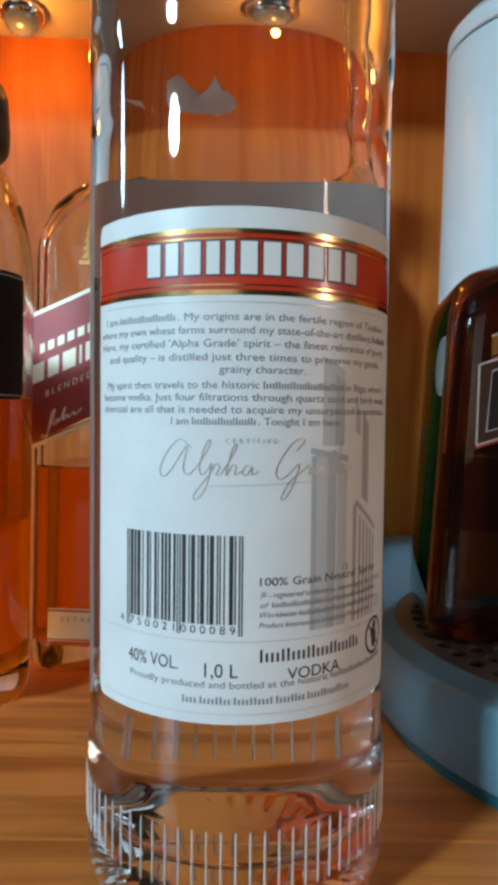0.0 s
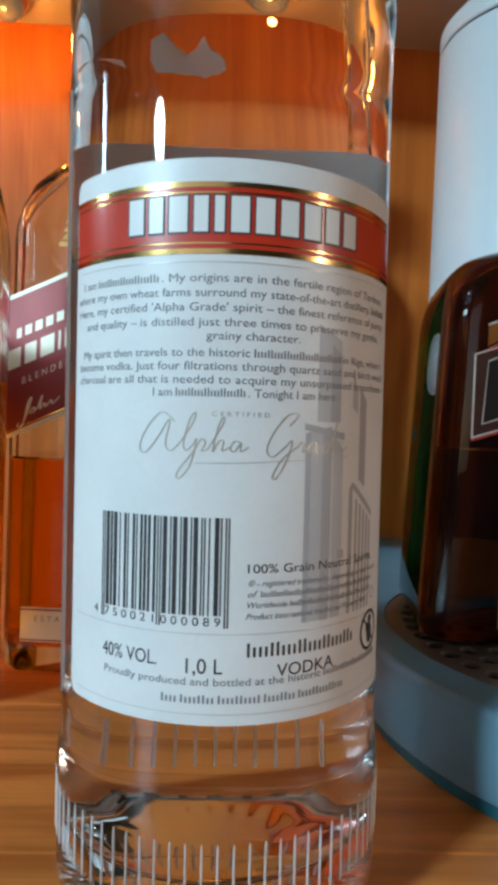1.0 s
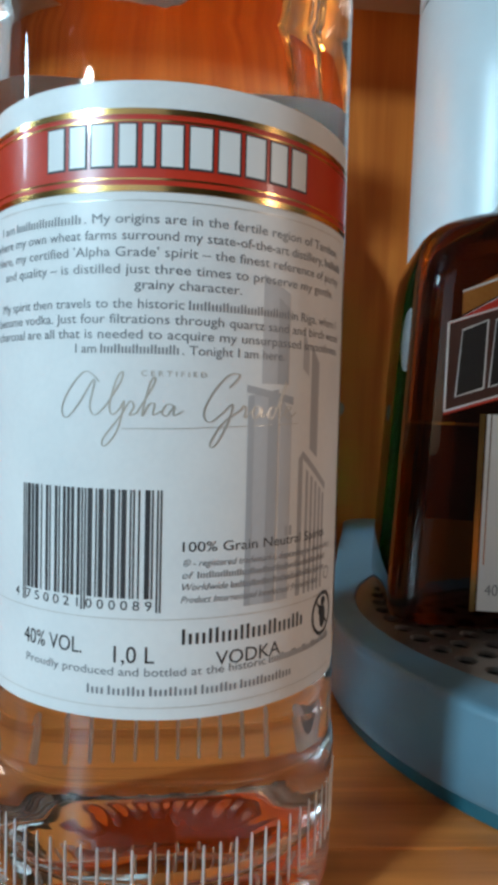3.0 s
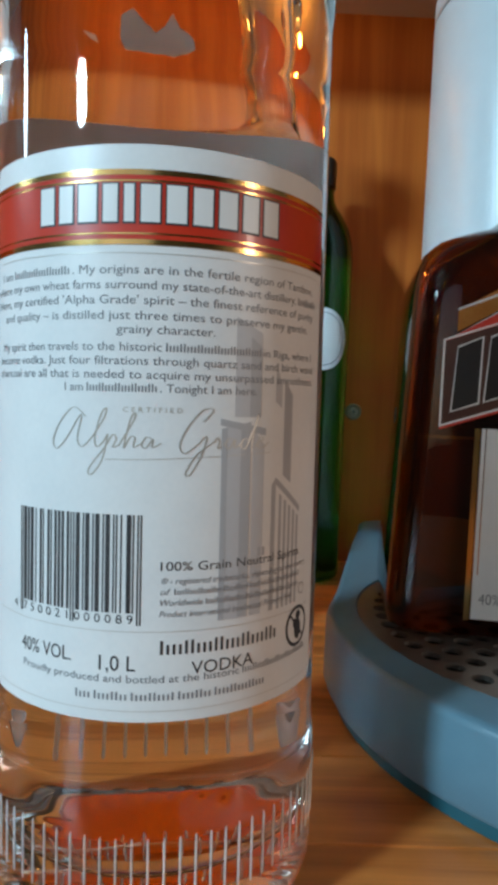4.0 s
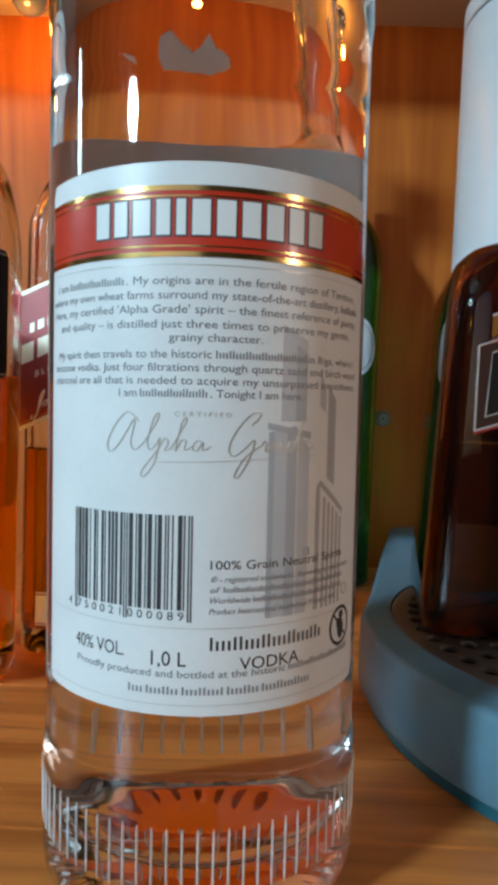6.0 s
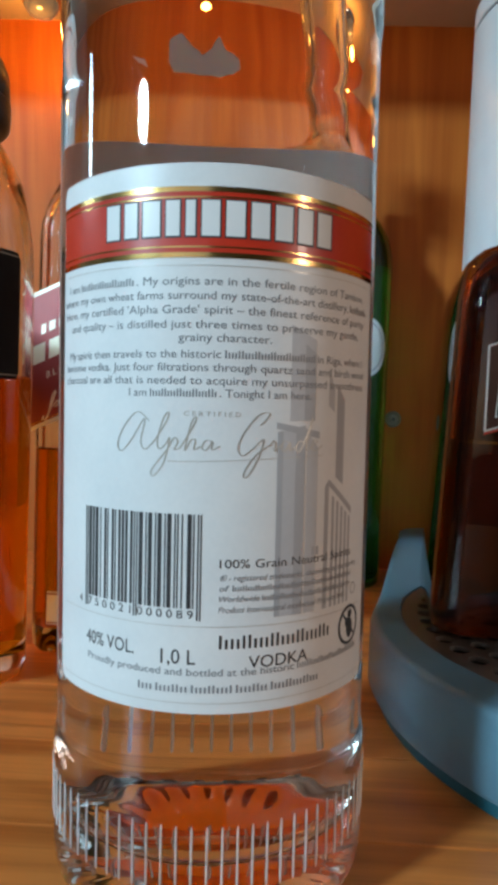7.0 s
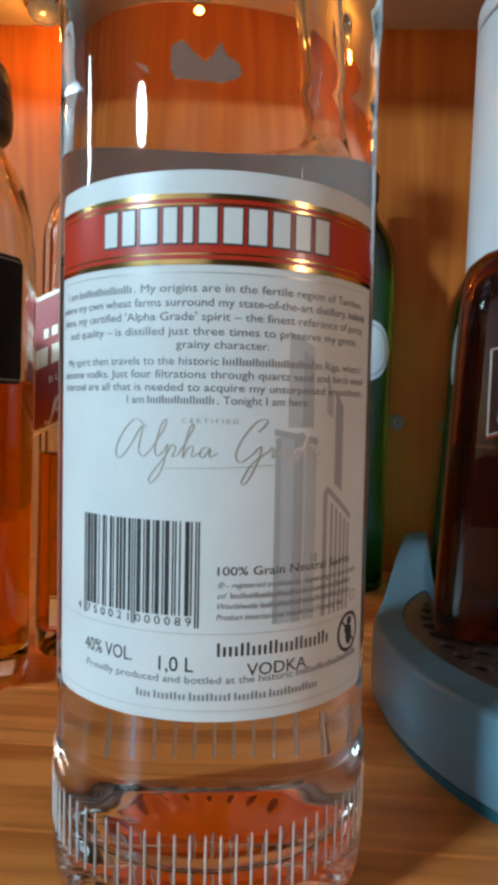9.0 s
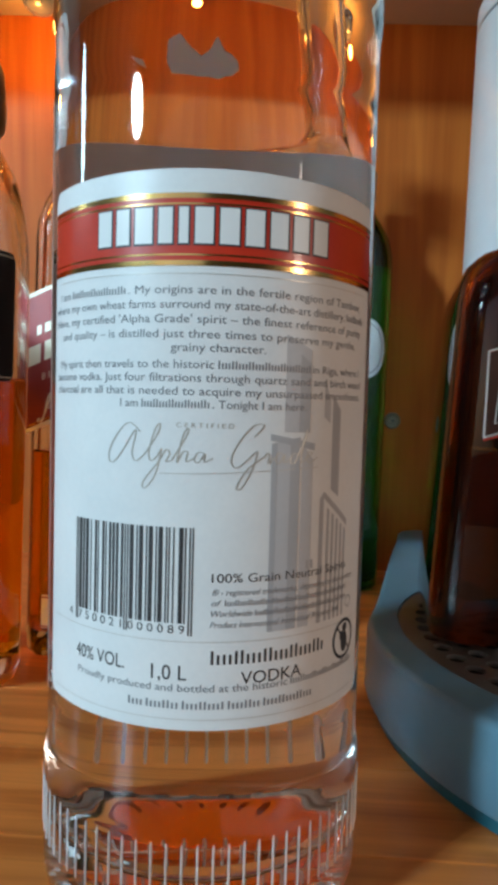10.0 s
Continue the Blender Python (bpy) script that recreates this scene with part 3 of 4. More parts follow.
    # it stands a touch askew on the edge of its foot
    top.matrix_world = pose(0.0021, 0, 0.0006, 0, -0.9, 0)
    return top


vodka_bottle()


# ---- the whisky bottle with the slanted maroon label ----
def whisky_bottle():
    top = empty("whisky_bottle", "square clear whisky bottle with a slanted maroon label, half full", "bottle")
    cx, cy, h, tn, wide = -0.049, 0.160, 0.039, radians(-4), 0.010
    prof = [(0.030, 0.004, 0.0015), (0.0345, 0.010, 0.0), (0.0375, 0.012, 0.0012), (0.0388, 0.012, 0.004), (h, 0.012, 0.010)]
    prof += [(h, 0.012, z) for z in (0.05, 0.1, 0.15, 0.19, 0.2)]
    prof += [(0.0388, 0.013, 0.208), (0.0375, 0.015, 0.217), (0.0345, 0.018, 0.228), (0.030, 0.020, 0.237), (0.024, 0.0205, 0.2445), (0.0185, 0.0182, 0.250), (0.0155, 0.0155, 0.256), (0.0145, 0.0145, 0.266), (0.0145, 0.0145, 0.352)]
    inner = [(0.0110, 0.0110, 0.352), (0.0112, 0.0112, 0.262), (0.0135, 0.0135, 0.254), (0.0205, 0.018, 0.2435), (0.027, 0.0175, 0.2345), (0.0315, 0.0155, 0.2255), (0.0345, 0.0125, 0.215), (0.0355, 0.010, 0.205), (0.0355, 0.0095, 0.15), (0.0355, 0.0095, 0.1003)]
    rings = [squircle(cx, cy, a, min(b, a - 1e-5), z, tn, wider=wide * min(1.0, max(0.0, (a - 0.014) / 0.020))) for a, b, z in prof + inner]
    v, f = loft(rings, first_pole=(cx, cy, 0.003), last_pole=(cx, cy, 0.1000))
    mk("glass_body", v, f, CLEAR, top, "clear glass with rounded shoulders").visible_shadow = False
    rings = [squircle(cx, cy, a, min(b, a - 1e-5), z, tn, wider=wide * min(1.0, max(0.0, (a - 0.014) / 0.020))) for a, b, z in ((0.030, 0.006, 0.011), (0.0345, 0.009, 0.0125), (0.0357, 0.0095, 0.018), (0.0357, 0.0095, 0.06), (0.0357, 0.0095, 0.0992))]
    v, f = loft(rings, first_pole=(cx, cy, 0.013), last_pole=(cx, cy, 0.0992))
    mk("whisky", v, f, AMBER, top, "amber whisky to half the height")
    v, f = lathe(cx, cy, [(0.0152, 0.348), (0.0160, 0.349), (0.0160, 0.378), (0.0150, 0.380)], 48, start=0.348, end=0.380)
    mk("cap", v, f, BLACKCAP, top, "dark screw cap")
    # label on the front face
    c, s = math.cos(tn), math.sin(tn)
    fl = Flat(cx + s * h, cy - c * h, tn)
    sl = 0.46

    def strip(x0, x1, y0, y1):
        return slanted(quad(x0, x1, y0, y1, 6), sl, 0, 0.1601)

    lab = fl.lay("slanted_label", strip(-0.0472, 0.0472, -0.0305, 0.0345), MAROON, top, 0.0002, "slanted maroon paper label")
    fl.lay("label_edge", strip(-0.0472, 0.0472, 0.0325, 0.0345), CREAM, lab, 0.0003)
    fl.lay("label_edge", strip(-0.0472, 0.0472, -0.0305, -0.0285), CREAM, lab, 0.0003)
    fl.lay("label_gold_line", strip(-0.0472, 0.0472, -0.0280, -0.0272), GOLD, lab, 0.0003)
    for i in range(3):
        fl.lay("label_hairline", strip(-0.022, 0.03, 0.0235 + 0.0016 * i, 0.0238 + 0.0016 * i), INK, lab, 0.0003)

    def blocks(x, y, sizes, hgt, gap):
        out = []
        for w in sizes:
            out.append(slanted(quad(x, x + w, y, y + hgt), sl, 0, 0.1601))
            x += w + gap
        return out

    for pc in blocks(-0.0430, 0.0135, (0.0022, 0.0030, 0.0032, 0.0032, 0.0032, 0.0011, 0.0026), 0.0044, 0.0016):
        fl.lay("brand_shape", pc, CREAM, lab, 0.0003)
    for pc in blocks(-0.0468, 0.0005, (0.0058, 0.0052, 0.0062, 0.001, 0.0052, 0.006), 0.0088, 0.0019):
        fl.lay("brand_shape", pc, CREAM, lab, 0.0003)
    fl.lay("text_line", slanted(text_line(["B L E N D E D   S C O T C H   W H I S K Y"], 0.0030, 0.068), sl, -0.006, 0.1573 - 0.0082), CREAM, lab, 0.0003)
    sig = join(ribbon([(-0.031, -0.021), (-0.0315, -0.0225), (-0.029, -0.0215), (-0.026, -0.014), (-0.0255, -0.0115), (-0.027, -0.0135), (-0.0285, -0.0205), (-0.0305, -0.0245)], 0.0009),
               ribbon([(-0.0265, -0.0185), (-0.0245, -0.0165), (-0.0238, -0.018), (-0.0255, -0.0192), (-0.0225, -0.0172), (-0.0205, -0.0125), (-0.0215, -0.0185), (-0.0195, -0.0165), (-0.0188, -0.0185), (-0.0165, -0.0165), (-0.0155, -0.0185), (-0.0125, -0.0165)], 0.0008),
               ribbon([(-0.008, -0.015), (-0.007, -0.0185), (-0.004, -0.0145), (-0.003, -0.0185), (0.0, -0.0135), (0.003, -0.0185), (0.008, -0.0165)], 0.0008))
    fl.lay("signature_stroke", slanted(([(x - 0.010, y - 0.010 * sl) for x, y in sig[0]], sig[1]), sl, 0, 0.1601), CREAM, lab, 0.0003)
    l2 = fl.lay("lower_label", quad(-0.0375, 0.0375, 0.0155, 0.0315), CREAM, top, 0.0002, "small cream label near the foot")
    fl.lay("lower_label_line", join(quad(-0.0375, 0.0375, 0.0300, 0.0308), quad(-0.0375, 0.0375, 0.0160, 0.0167)), MAROON, l2, 0.0003)
    fl.lay("text_line", shifted(text_line(["E S T A B L I S H E D"], 0.0026, 0.034), -0.014, 0.0250), GREYINK, l2, 0.0003)
    fl.lay("text_line", shifted(text_line([9, 6], 0.0014, 0.020), -0.006, 0.0205), GREYINK, l2, 0.0003)
    # small gold emblem on the shoulder
    crest = [quad(-0.0055, 0.0055, 0.1965, 0.1985), quad(-0.0008, 0.0008, 0.1985, 0.2170)]
    crest += [poly((-0.0045 + 0.0007 * i, 0.1995 + 0.0036 * i), (0.0045 - 0.0007 * i, 0.1995 + 0.0036 * i), (0.0012, 0.2032 + 0.0036 * i), (-0.0012, 0.2032 + 0.0036 * i)) for i in range(4)]
    fl.lay("gold_emblem", shifted(join(*crest), -0.0195, 0.0), GOLD, top, 0.0002, "small gold crest on the shoulder")
    return top


whisky_bottle()


# ---- the round amber bottle with a black cap ----
def amber_bottle():
    top = empty("amber_bottle", "round bottle of amber whisky with a black cap and black label", "bottle")
    cx, cy, r = -0.126, 0.098, 0.0345
    prof = [(0.026, 0.002), (0.031, 0.0), (0.0338, 0.0018), (0.0348, 0.006), (r, 0.015)] + [(r, z) for z in (0.05, 0.1, 0.15, 0.178)]
    prof += smooth_profile([(r, 0.178), (0.0338, 0.192), (0.0318, 0.205), (0.0285, 0.218), (0.0225, 0.229), (0.0185, 0.236), (0.0175, 0.245)], 4)[1:]
    inner = [(0.0140, 0.245), (0.0150, 0.236), (0.019, 0.2265), (0.0255, 0.2155), (0.029, 0.203), (0.031, 0.19), (0.0318, 0.176), (0.0318, 0.1328)]
    v, f = lathe(cx, cy, prof + inner, 96, start=0.004, end=0.1325)
    mk("glass_body", v, f, CLEAR, top, "clear glass").visible_shadow = False
    v, f = lathe(cx, cy, [(0.022, 0.012), (0.029, 0.014), (0.0318, 0.020), (0.0320, 0.06), (0.0320, 0.1318)], 96, start=0.011, end=0.1318)
    mk("whisky", v, f, AMBER2, top, "glowing amber whisky")
    v, f = lathe(cx, cy, [(0.0185, 0.2370), (0.0215, 0.2378), (0.0232, 0.2400), (0.0236, 0.244), (0.0236, 0.250), (0.0224, 0.2513), (0.0232, 0.2526), (0.0226, 0.262), (0.0205, 0.267), (0.015, 0.2695)], 64, start=0.2370, end=0.2700)
    mk("cap", v, f, BLACKCAP, top, "black stopper cap")
    rd = Round(cx, cy, r, 0.0)
    lab = rd.sheet("black_label", -0.06, 0.047, 0.131, 0.1835, BLACKLABEL, top, -0.0002, 0.0002, "black paper label", 60, 0.003)
    rd.lay("label_line", quad(-0.056, 0.0455, 0.1815, 0.1820, 40), CREAM, lab, 0.0003)
    rd.lay("label_line", quad(-0.056, 0.0455, 0.1325, 0.1330, 40), CREAM, lab, 0.0003)
    return top


amber_bottle()


# ---- the green bottle at the back ----
def green_bottle():
    top = empty("green_bottle", "dark green glass bottle with a white oval label", "bottle")
    cx, cy, r = 0.0700, 0.2920, 0.0267
    prof = [(0.020, 0.003), (0.0248, 0.0), (0.0267, 0.002), (0.0272, 0.008), (0.0271, 0.02), (0.0267, 0.03)] + [(r, z) for z in (0.05, 0.1, 0.15, 0.226)]
    prof += smooth_profile([(r, 0.226), (0.0258, 0.236), (0.0232, 0.246), (0.0185, 0.255), (0.0140, 0.262), (0.0118, 0.269), (0.0112, 0.282)], 5)[1:]
    inner = [(0.0086, 0.282), (0.0092, 0.269), (0.0118, 0.2595), (0.0165, 0.2525), (0.0208, 0.244), (0.0234, 0.234), (0.0242, 0.224)]
    v, f = lathe(cx, cy, prof + inner, 96, start=0.005, end=0.224)
    mk("glass_body", v, f, GREEN, top, "green glass")
    rd = Round(cx, cy, r, radians(10))
    cols = []
    fc = []
    for k in range(33):
        x = -0.0203 + 0.0406 * k / 32
        hh = 0.021 * math.sqrt(max(0.0, 1 - (x / 0.0203) ** 2))
        cols += [(x, 0.168 - hh), (x, 0.168 + hh)]
    fc = [(2 * k, 2 * k + 2, 2 * k + 3, 2 * k + 1) for k in range(32)]
    lab = rd.lay("oval_label", (cols, fc), PAPER, top, 0.0003, "white oval paper label")
    rd.lay("label_ring", shifted(ring2(0.0175, 0.0181, 48, 0.0195 / 0.0203), 0.0, 0.168), GREYINK, lab, 0.0005)
    v, f = lathe(cx, cy, [(0.0100, 0.274), (0.0126, 0.275), (0.0126, 0.292), (0.0118, 0.294)], 40, start=0.274, end=0.294)
    mk("cap", v, f, BLACKCAP, top, "dark cap")
    return top


green_bottle()


# ---- the coffee machine: base with a perforated drip plate, and its white column ----
def coffee_machine():
    top = empty("coffee_machine", "blue-grey coffee machine base with a steel drip plate and white column", "coffee machine")
    cx, cy, r = 0.1792, 0.083, 0.1180

    def outline(inset, z):
        pts = []
        rr = r - inset
        for k in range(73):
            a = math.pi * 1.0 + math.pi * k / 72
            pts.append((cx + rr * math.cos(a), cy + rr * math.sin(a), z))
        # straight sides running together to the rear corners
        bx, by, cr = 0.064, 0.331 - inset, 0.020
        side = [(x - inset, y) for x, y in ((0.1168, 0.103), (0.1078, 0.135), (0.0958, 0.184), (0.0823, 0.240), (0.0690, 0.290))]
        side = smooth_profile([(rr, cy)] + side + [(bx - inset, by - cr)], 8)[1:-1]
        for x, y in side:
            pts.append((cx + x, y, z))
        for k in range(9):
            a = math.pi / 2 * k / 8
            pts.append((cx + bx - cr - inset + cr * math.cos(a), by - cr + cr * math.sin(a), z))
        for k in range(1, 24):
            pts.append((cx + (bx - cr - inset) * (1 - 2 * k / 24), by, z))
        for k in range(9):
            a = math.pi / 2 + math.pi / 2 * k / 8
            pts.append((cx - bx + cr + inset + cr * math.cos(a), by - cr + cr * math.sin(a), z))
        for x, y in reversed(side):
            pts.append((cx - x, y, z))
        return pts

    H = 0.035
    rings = [outline(0.0035, 0.0062), outline(0.0012, 0.0066), outline(0.0, 0.0085), outline(0.0, 0.018), outline(0.0, H - 0.0032), outline(0.0005, H - 0.0014), outline(0.0016, H - 0.0004), outline(0.0035, H)]
    v, f = loft(rings, first_pole=(cx, cy + 0.05, 0.0062))
    # the top face runs from the rim to the round opening of the drip plate
    px, py, pr = 0.1772, 0.091, 0.1023
    n = len(rings[0])
    o = (len(rings) - 1) * n
    ring_top = v[o:o + n]
    start = len(v)
    for p in ring_top:
        a = math.atan2(p[1] - py, p[0] - px)
        v.append((px + pr * math.cos(a), py + pr * math.sin(a), H))
    for p in ring_top:
        a = math.atan2(p[1] - py, p[0] - px)
        v.append((px + pr * math.cos(a), py + pr * math.sin(a), H - 0.004))
    for j in range(n):
        k = (j + 1) % n
        f.append((o + j, o + k, start + k, start + j))
        f.append((start + j, start + k, start + n + k, start + n + j))
    mk("base", v, f, SHELL, top, "blue-grey plastic base with a rounded front")
    rings = [outline(0.0050, 0.0), outline(0.0042, 0.0006), outline(0.0040, 0.0064)]
    v, f = loft(rings, first_pole=(cx, cy + 0.05, 0.0), last_pole=(cx, cy + 0.05, 0.0064))
    mk("foot", v, f, TEAL, top, "teal rubber foot strip")
    v, f = lathe(px, py, [(pr + 0.001, H - 0.0085), (pr + 0.001, H - 0.0080)], 96, start=H - 0.0085, end=H - 0.0080)
    mk("drip_well", v, f, WELL, top, "dark well under the plate")
    # perforated plate: cells of four rings round oval holes
    vv, ff = [], []
    zt, zb = H - 0.0006, H - 0.0024
    m = 16

    def cell(r0, r1, a0, a1, hole):
        base = len(vv)
        rc, ac = (r0 + r1) / 2, (a0 + a1) / 2
        for ring in range(3):
            for k in range(m):
                t = 2 * math.pi * k / m
                if ring == 0:
                    q = max(abs(math.cos(t)), abs(math.sin(t)))
                    u, w = math.cos(t) / q, math.sin(t) / q
                else:
                    u, w = hole * math.cos(t), hole * math.sin(t)
                rr, aa = rc + u * (r1 - r0) / 2, ac + w * (a1 - a0) / 2
                vv.append((px + rr * math.cos(aa), py + rr * math.sin(aa), zb if ring == 2 else zt))
        for ring in range(2):
            for k in range(m):
                j = (k + 1) % m
                ff.append((base + ring * m + k, base + ring * m + j, base + (ring + 1) * m + j, base + (ring + 1) * m + k))

    def annulus(r0, r1, n=120):
        base = len(vv)
        for k in range(n):
            a = 2 * math.pi * k / n
            vv.extend([(px + r0 * math.cos(a), py + r0 * math.sin(a), zt), (px + r1 * math.cos(a), py + r1 * math.sin(a), zt)])
        for k in range(n):
            j = (k + 1) % n
            ff.append((base + 2 * k, base + 2 * k + 1, base + 2 * j + 1, base + 2 * j))

    annulus(0.0965, 0.1018)
    rad = 0.0965
    for row in range(6):
        r0 = rad - 0.0106
        count = int(2 * math.pi * (r0 + 0.0053) / 0.0110)
        for k in range(count):
            off = 0.5 * (row % 2)
            cell(r0, rad, 2 * math.pi * (k + off) / count, 2 * math.pi * (k + 1 + off) / count, 0.70)
        rad = r0
    annulus(0.0001, rad)
    mk("drip_plate", vv, ff, STEEL, top, "perforated steel drip plate", smooth=False)
    # column
    qx, qy, qr = 0.1925, 0.234, 0.0600
    v, f = lathe(qx, qy, [(qr + 0.002, H - 0.001), (qr + 0.002, H + 0.004), (qr, H + 0.006), (qr, 0.1), (qr, 0.2), (qr, 0.30), (qr, 0.362), (qr - 0.0008, 0.3635)], 96, start=H - 0.001, end=0.3635)
    mk("column", v, f, COLUMN, top, "white plastic column")
    v, f = lathe(qx, qy, [(qr - 0.002, 0.3625), (qr - 0.002, 0.3655)], 96, start=0.3625, end=0.3655)
    mk("seam", v, f, SEAM, top, "dark seam under the lid")
    v, f = lathe(qx, qy, [(qr - 0.0008, 0.3650), (qr, 0.3660), (qr, 0.376), (qr - 0.006, 0.383), (qr - 0.02, 0.386)], 96, start=0.3650, end=0.3865)
    mk("lid", v, f, COLUMN, top, "white rounded lid")
    return top


coffee_machine()


# ---- the brown square bottle on the drip plate ----
def liqueur_bottle():
    top = empty("liqueur_bottle", "square brown liqueur bottle with a ribbon label on the drip plate", "bottle")
    cx, cy, h, tn = 0.1475, 0.1090, 0.0430, radians(-9)
    wide, ox = 0.012, 0.1415
    z0 = 0.0346
    prof = [(0.036, 0.008, z0 + 0.0015), (0.0405, 0.012, z0), (0.0438, 0.013, z0 + 0.0014), (0.0452, 0.013, z0 + 0.005), (h + 0.0025, 0.013, z0 + 0.012)]
    prof += [(h + 0.0025, 0.013, z) for z in (0.06, 0.09, 0.12, 0.15, 0.163)]
    prof += [(0.0452, 0.0135, 0.170), (0.0440, 0.0145, 0.178), (0.0415, 0.0165, 0.1855), (0.037, 0.0185, 0.1915), (0.0315, 0.0195, 0.1955), (0.025, 0.019, 0.199), (0.0195, 0.0175, 0.204), (0.0165, 0.016, 0.213), (0.015, 0.0149, 0.23), (0.0145, 0.0144, 0.27)]
    inner = [(0.0112, 0.0111, 0.27), (0.0118, 0.0117, 0.23), (0.0130, 0.0128, 0.213), (0.0165, 0.0155, 0.2015), (0.029, 0.0165, 0.1925), (0.0375, 0.015, 0.1835), (0.0405, 0.0125, 0.176), (0.0418, 0.0105, 0.168), (0.0420, 0.010, 0.15), (0.0420, 0.010, 0.1133)]
    rings = [squircle(cx, cy, a - 0.0025, min(b, a - 0.0026), z, tn, wider=wide * min(1.0, max(0.0, (a - 0.017) / 0.022)) + 0.0048 * max(0.0, 1 - (z - z0) / 0.128)) for a, b, z in prof + inner]
    v, f = loft(rings, first_pole=(cx, cy, z0 + 0.003), last_pole=(cx, cy, 0.113))
    mk("glass_body", v, f, BROWN, top, "brown glass")
    rings = [squircle(cx, cy, a - 0.0025, min(b, a - 0.0026), z, tn, wider=wide * min(1.0, max(0.0, (a - 0.017) / 0.022)) + 0.0048 * max(0.0, 1 - (z - z0) / 0.128)) for a, b, z in ((0.036, 0.007, z0 + 0.0036), (0.041, 0.0095, z0 + 0.0052), (0.0420, 0.010, z0 + 0.012), (0.0420, 0.010, 0.1122))]
    v, f = loft(rings, first_pole=(cx, cy, z0 + 0.0040), last_pole=(cx, cy, 0.1122))
    mk("liqueur", v, f, BROWNLIQ, top, "liqueur to half the height")
    v, f = lathe(cx, cy, [(0.0152, 0.262), (0.0165, 0.263), (0.0165, 0.296), (0.0155, 0.298)], 48, start=0.262, end=0.298)
    mk("cap", v, f, BLACKCAP, top, "dark cap")
    fl = Flat(cx + math.sin(tn) * h, cy - math.cos(tn) * h, tn)
    X0 = 0.0978 - ox
    sl = 0.34

    def band(x0, x1, a, b):
        return poly((x0, a + sl * (x0 - X0)), (x1, a + sl * (x1 - X0)), (x1, b + sl * (x1 - X0)), (x0, b + sl * (x0 - X0)))

    rib = fl.lay("ribbon", band(X0, 0.036, 0.1172, 0.1500), BROWNPRINT, top, 0.0003, "dark brown slanted ribbon label")
    fl.lay("ribbon_line", join(band(X0, 0.036, 0.1168, 0.1176), band(X0, 0.036, 0.1496, 0.1503), band(X0 - 0.0002, X0 + 0.0006, 0.1172, 0.15)), WHITE, rib, 0.0004)
    fl.lay("ribbon_red_line", band(X0, 0.036, 0.1158, 0.1167), RED, rib, 0.0004)
    fold = poly((X0, 0.1494), (X0 + 0.034, 0.1494 + sl * 0.034 + 0.0085), (X0 + 0.034, 0.1494 + sl * 0.034))
    fl.lay("ribbon_fold", fold, RED, rib, 0.00035)
    fl.lay("ribbon_line", poly((X0, 0.1494), (X0 + 0.0344, 0.1494 + sl * 0.034 + 0.0092), (X0 + 0.034, 0.1494 + sl * 0.034 + 0.0082)), WHITE, rib, 0.00045)
    fl.lay("orange_field", poly((X0 + 0.0048, 0.1532), (X0 + 0.03, 0.1532 + 0.0145), (X0 + 0.03, 0.1610 + 0.0145), (X0 + 0.0048, 0.1615)), ORANGEFOIL, top, 0.0003, "orange foil field over the ribbon")
    fl.lay("orange_field_line", poly((X0 + 0.0046, 0.1612), (X0 + 0.03, 0.1712), (X0 + 0.03, 0.1722), (X0 + 0.0046, 0.1620)), WHITE, top, 0.0004)
    x = X0 + 0.0042
    for w in (0.0105, 0.0105, 0.0045, 0.0105):
        zb = 0.1217 + sl * (x - X0)
        fl.lay("brand_outline", poly((x - 0.0006, zb - 0.0006), (x + w * 0.9 + 0.0006, zb - 0.0006 + sl * w), (x + w * 0.9 + 0.0010, zb + 0.0251 + sl * w), (x + 0.0010, zb + 0.0246)), WHITE, rib, 0.00045)
        fl.lay("brand_shape", poly((x, zb), (x + w * 0.9, zb + sl * w), (x + w * 0.9 + 0.0004, zb + 0.0244 + sl * w), (x + 0.0012, zb + 0.0240)), BLACKLABEL, rib, 0.00055)
        x += w + 0.0014
    lab = fl.lay("front_label", quad(0.1135 - ox, 0.030, 0.0430, 0.1168), PAPER, top, 0.00025, "white paper label")
    fl.lay("label_line", join(quad(0.1135 - ox, 0.1138 - ox, 0.043, 0.1168), quad(0.1152 - ox, 0.1156 - ox, 0.0605, 0.1168), quad(0.1112 - ox, 0.1131 - ox, 0.0425, 0.1168)), GOLD, lab, 0.0003)
    fl.lay("text_line", shifted(text_line(["40%"], 0.0042, 0.0082), 0.1205 - ox, 0.0490), GREYINK, lab, 0.0003)
    return top


liqueur_bottle()


# ---- small fixtures ----
def puck_lamp(x, y):
    top = empty("puck_lamp", "small chrome puck lamp under the shelf", "lamp")
    v, f = lathe(x, y, [(0.0150, 0.4205), (0.0165, 0.4180), (0.0160, 0.4140), (0.0135, 0.4115)], 48, start=0.4205, end=0.4115)
    mk("housing", v, f, CHROME, top, "chrome ring")
    v, f = lathe(x, y, [(0.0125, 0.4118), (0.0118, 0.4075), (0.0085, 0.4035), (0.004, 0.4020)], 48, start=0.4118, end=0.4017)
    for q in range(len(f)):
        f[q] = tuple(reversed(f[q]))
    mk("lens", v, f, LAMPGLASS, top, "warm frosted lens")
    return top


# the lamp at -0.38 is the added, unseen one
for lamp_x in (-0.164, -0.38, -0.02):
    puck_lamp(lamp_x, 0.300)


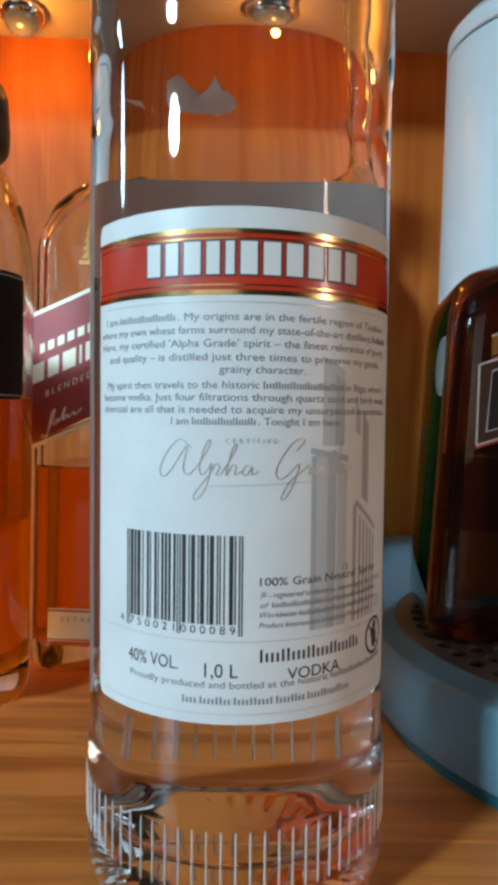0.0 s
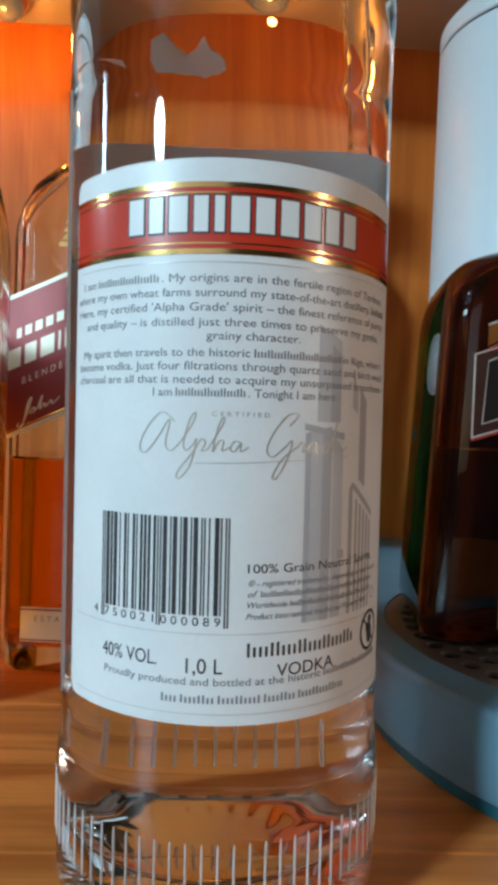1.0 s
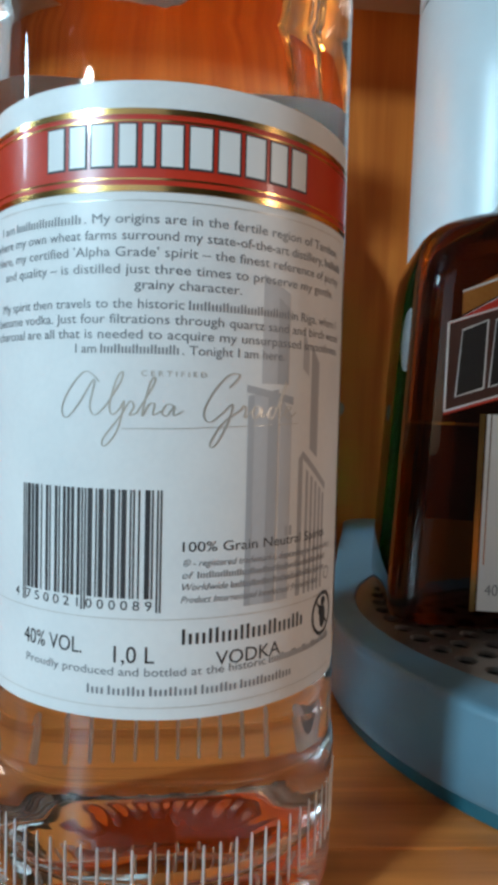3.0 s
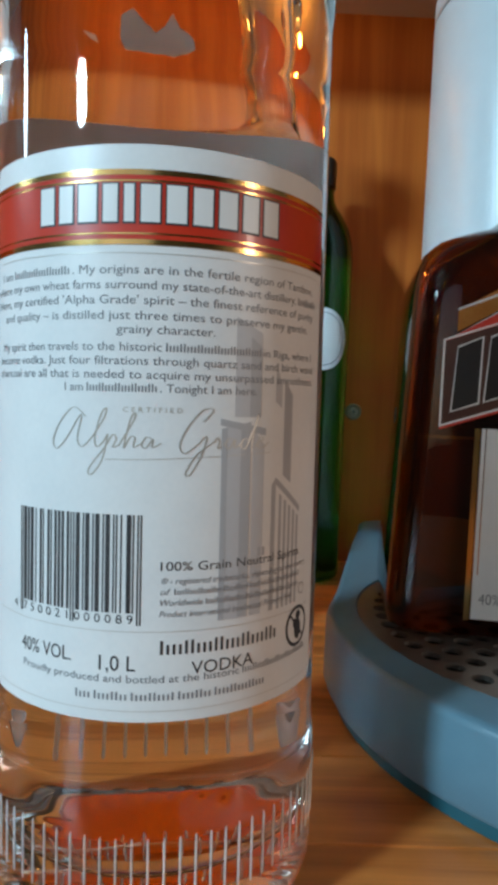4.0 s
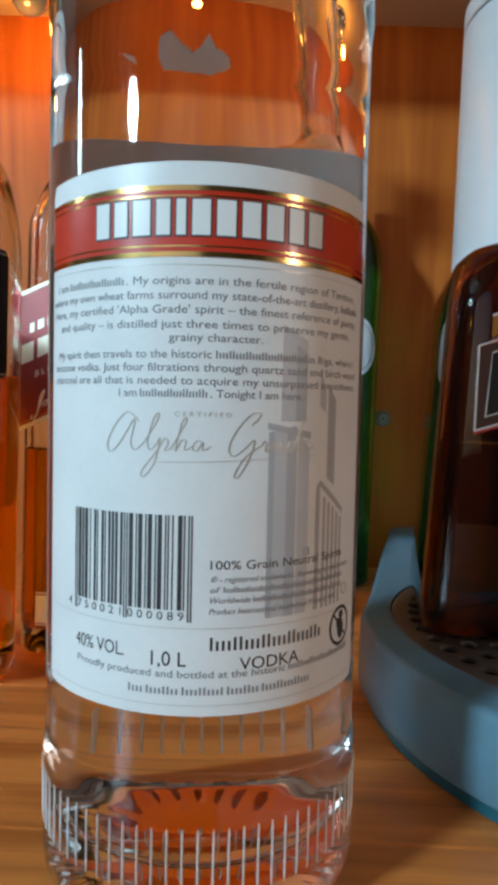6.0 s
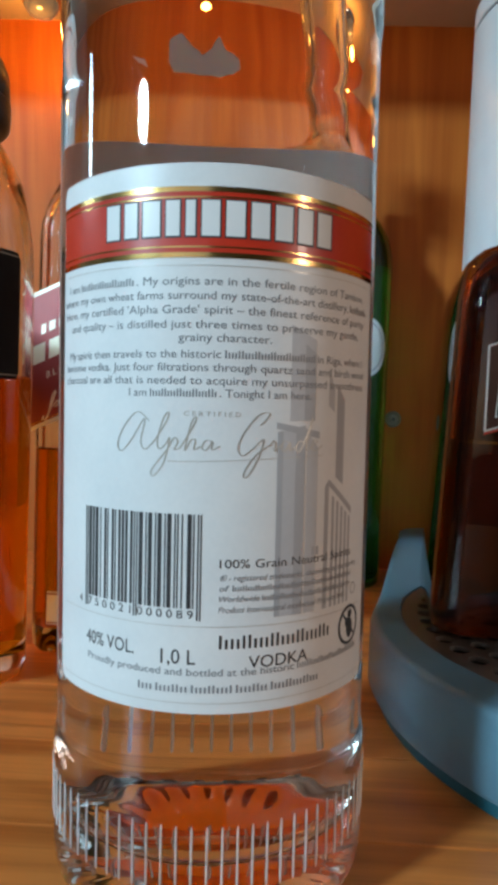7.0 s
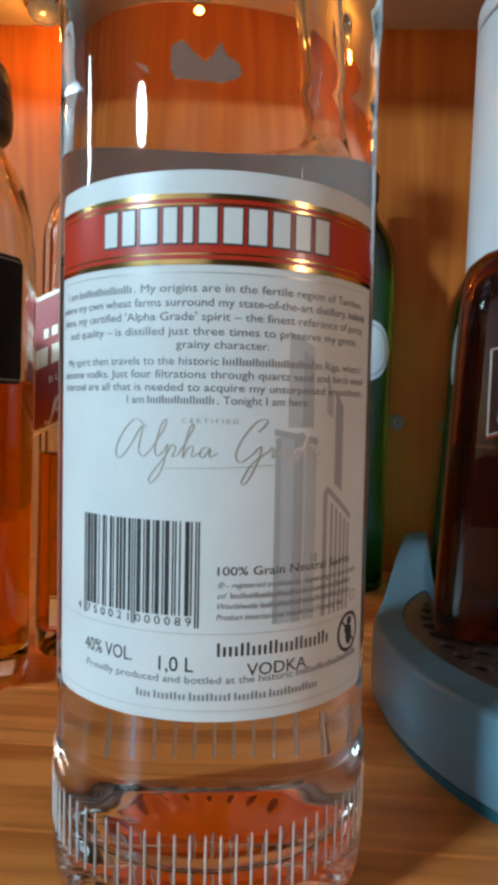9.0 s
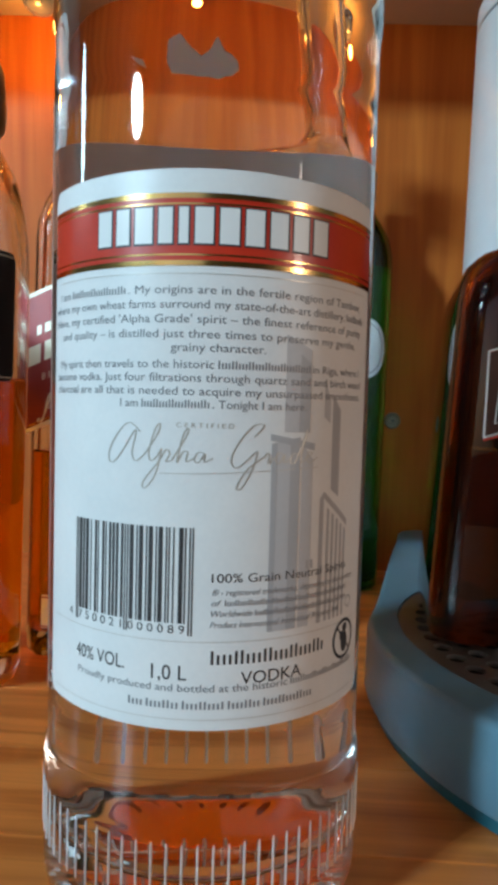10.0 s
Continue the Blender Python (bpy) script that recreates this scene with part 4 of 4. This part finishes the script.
def screw(x, z):
    top = empty("screw", "cross-head screw in a dull metal cup washer", "screw")
    def disc(prof, start, end):
        v, f = lathe(0, 0, prof, 40, start=start, end=end)
        return [(x + p[0], WALL_Y - p[2], z + p[1]) for p in v], f
    v, f = disc([(0.0064, 0.0), (0.0062, 0.0010), (0.0054, 0.0015), (0.0042, 0.0011)], 0.0, 0.0009)
    mk("cup_washer", v, f, SCREWCAP, top)
    v, f = disc([(0.0036, 0.0008), (0.0034, 0.0016), (0.0022, 0.0021)], 0.0008, 0.0022)
    mk("screw_head", v, f, STEEL, top)
    bm = box(x - 0.0017, x + 0.0017, WALL_Y - 0.00235, WALL_Y - 0.0019, z - 0.0004, z + 0.0004)
    bm2 = box(x - 0.0004, x + 0.0004, WALL_Y - 0.00236, WALL_Y - 0.0019, z - 0.0017, z + 0.0017)
    me = bpy.data.meshes.new("tmp")
    bm2.to_mesh(me)
    bm2.free()
    bm.from_mesh(me)
    bpy.data.meshes.remove(me)
    from_bm("cross_slot", bm, SEAM, top)
    return top


screw(0.1105, 0.1192)
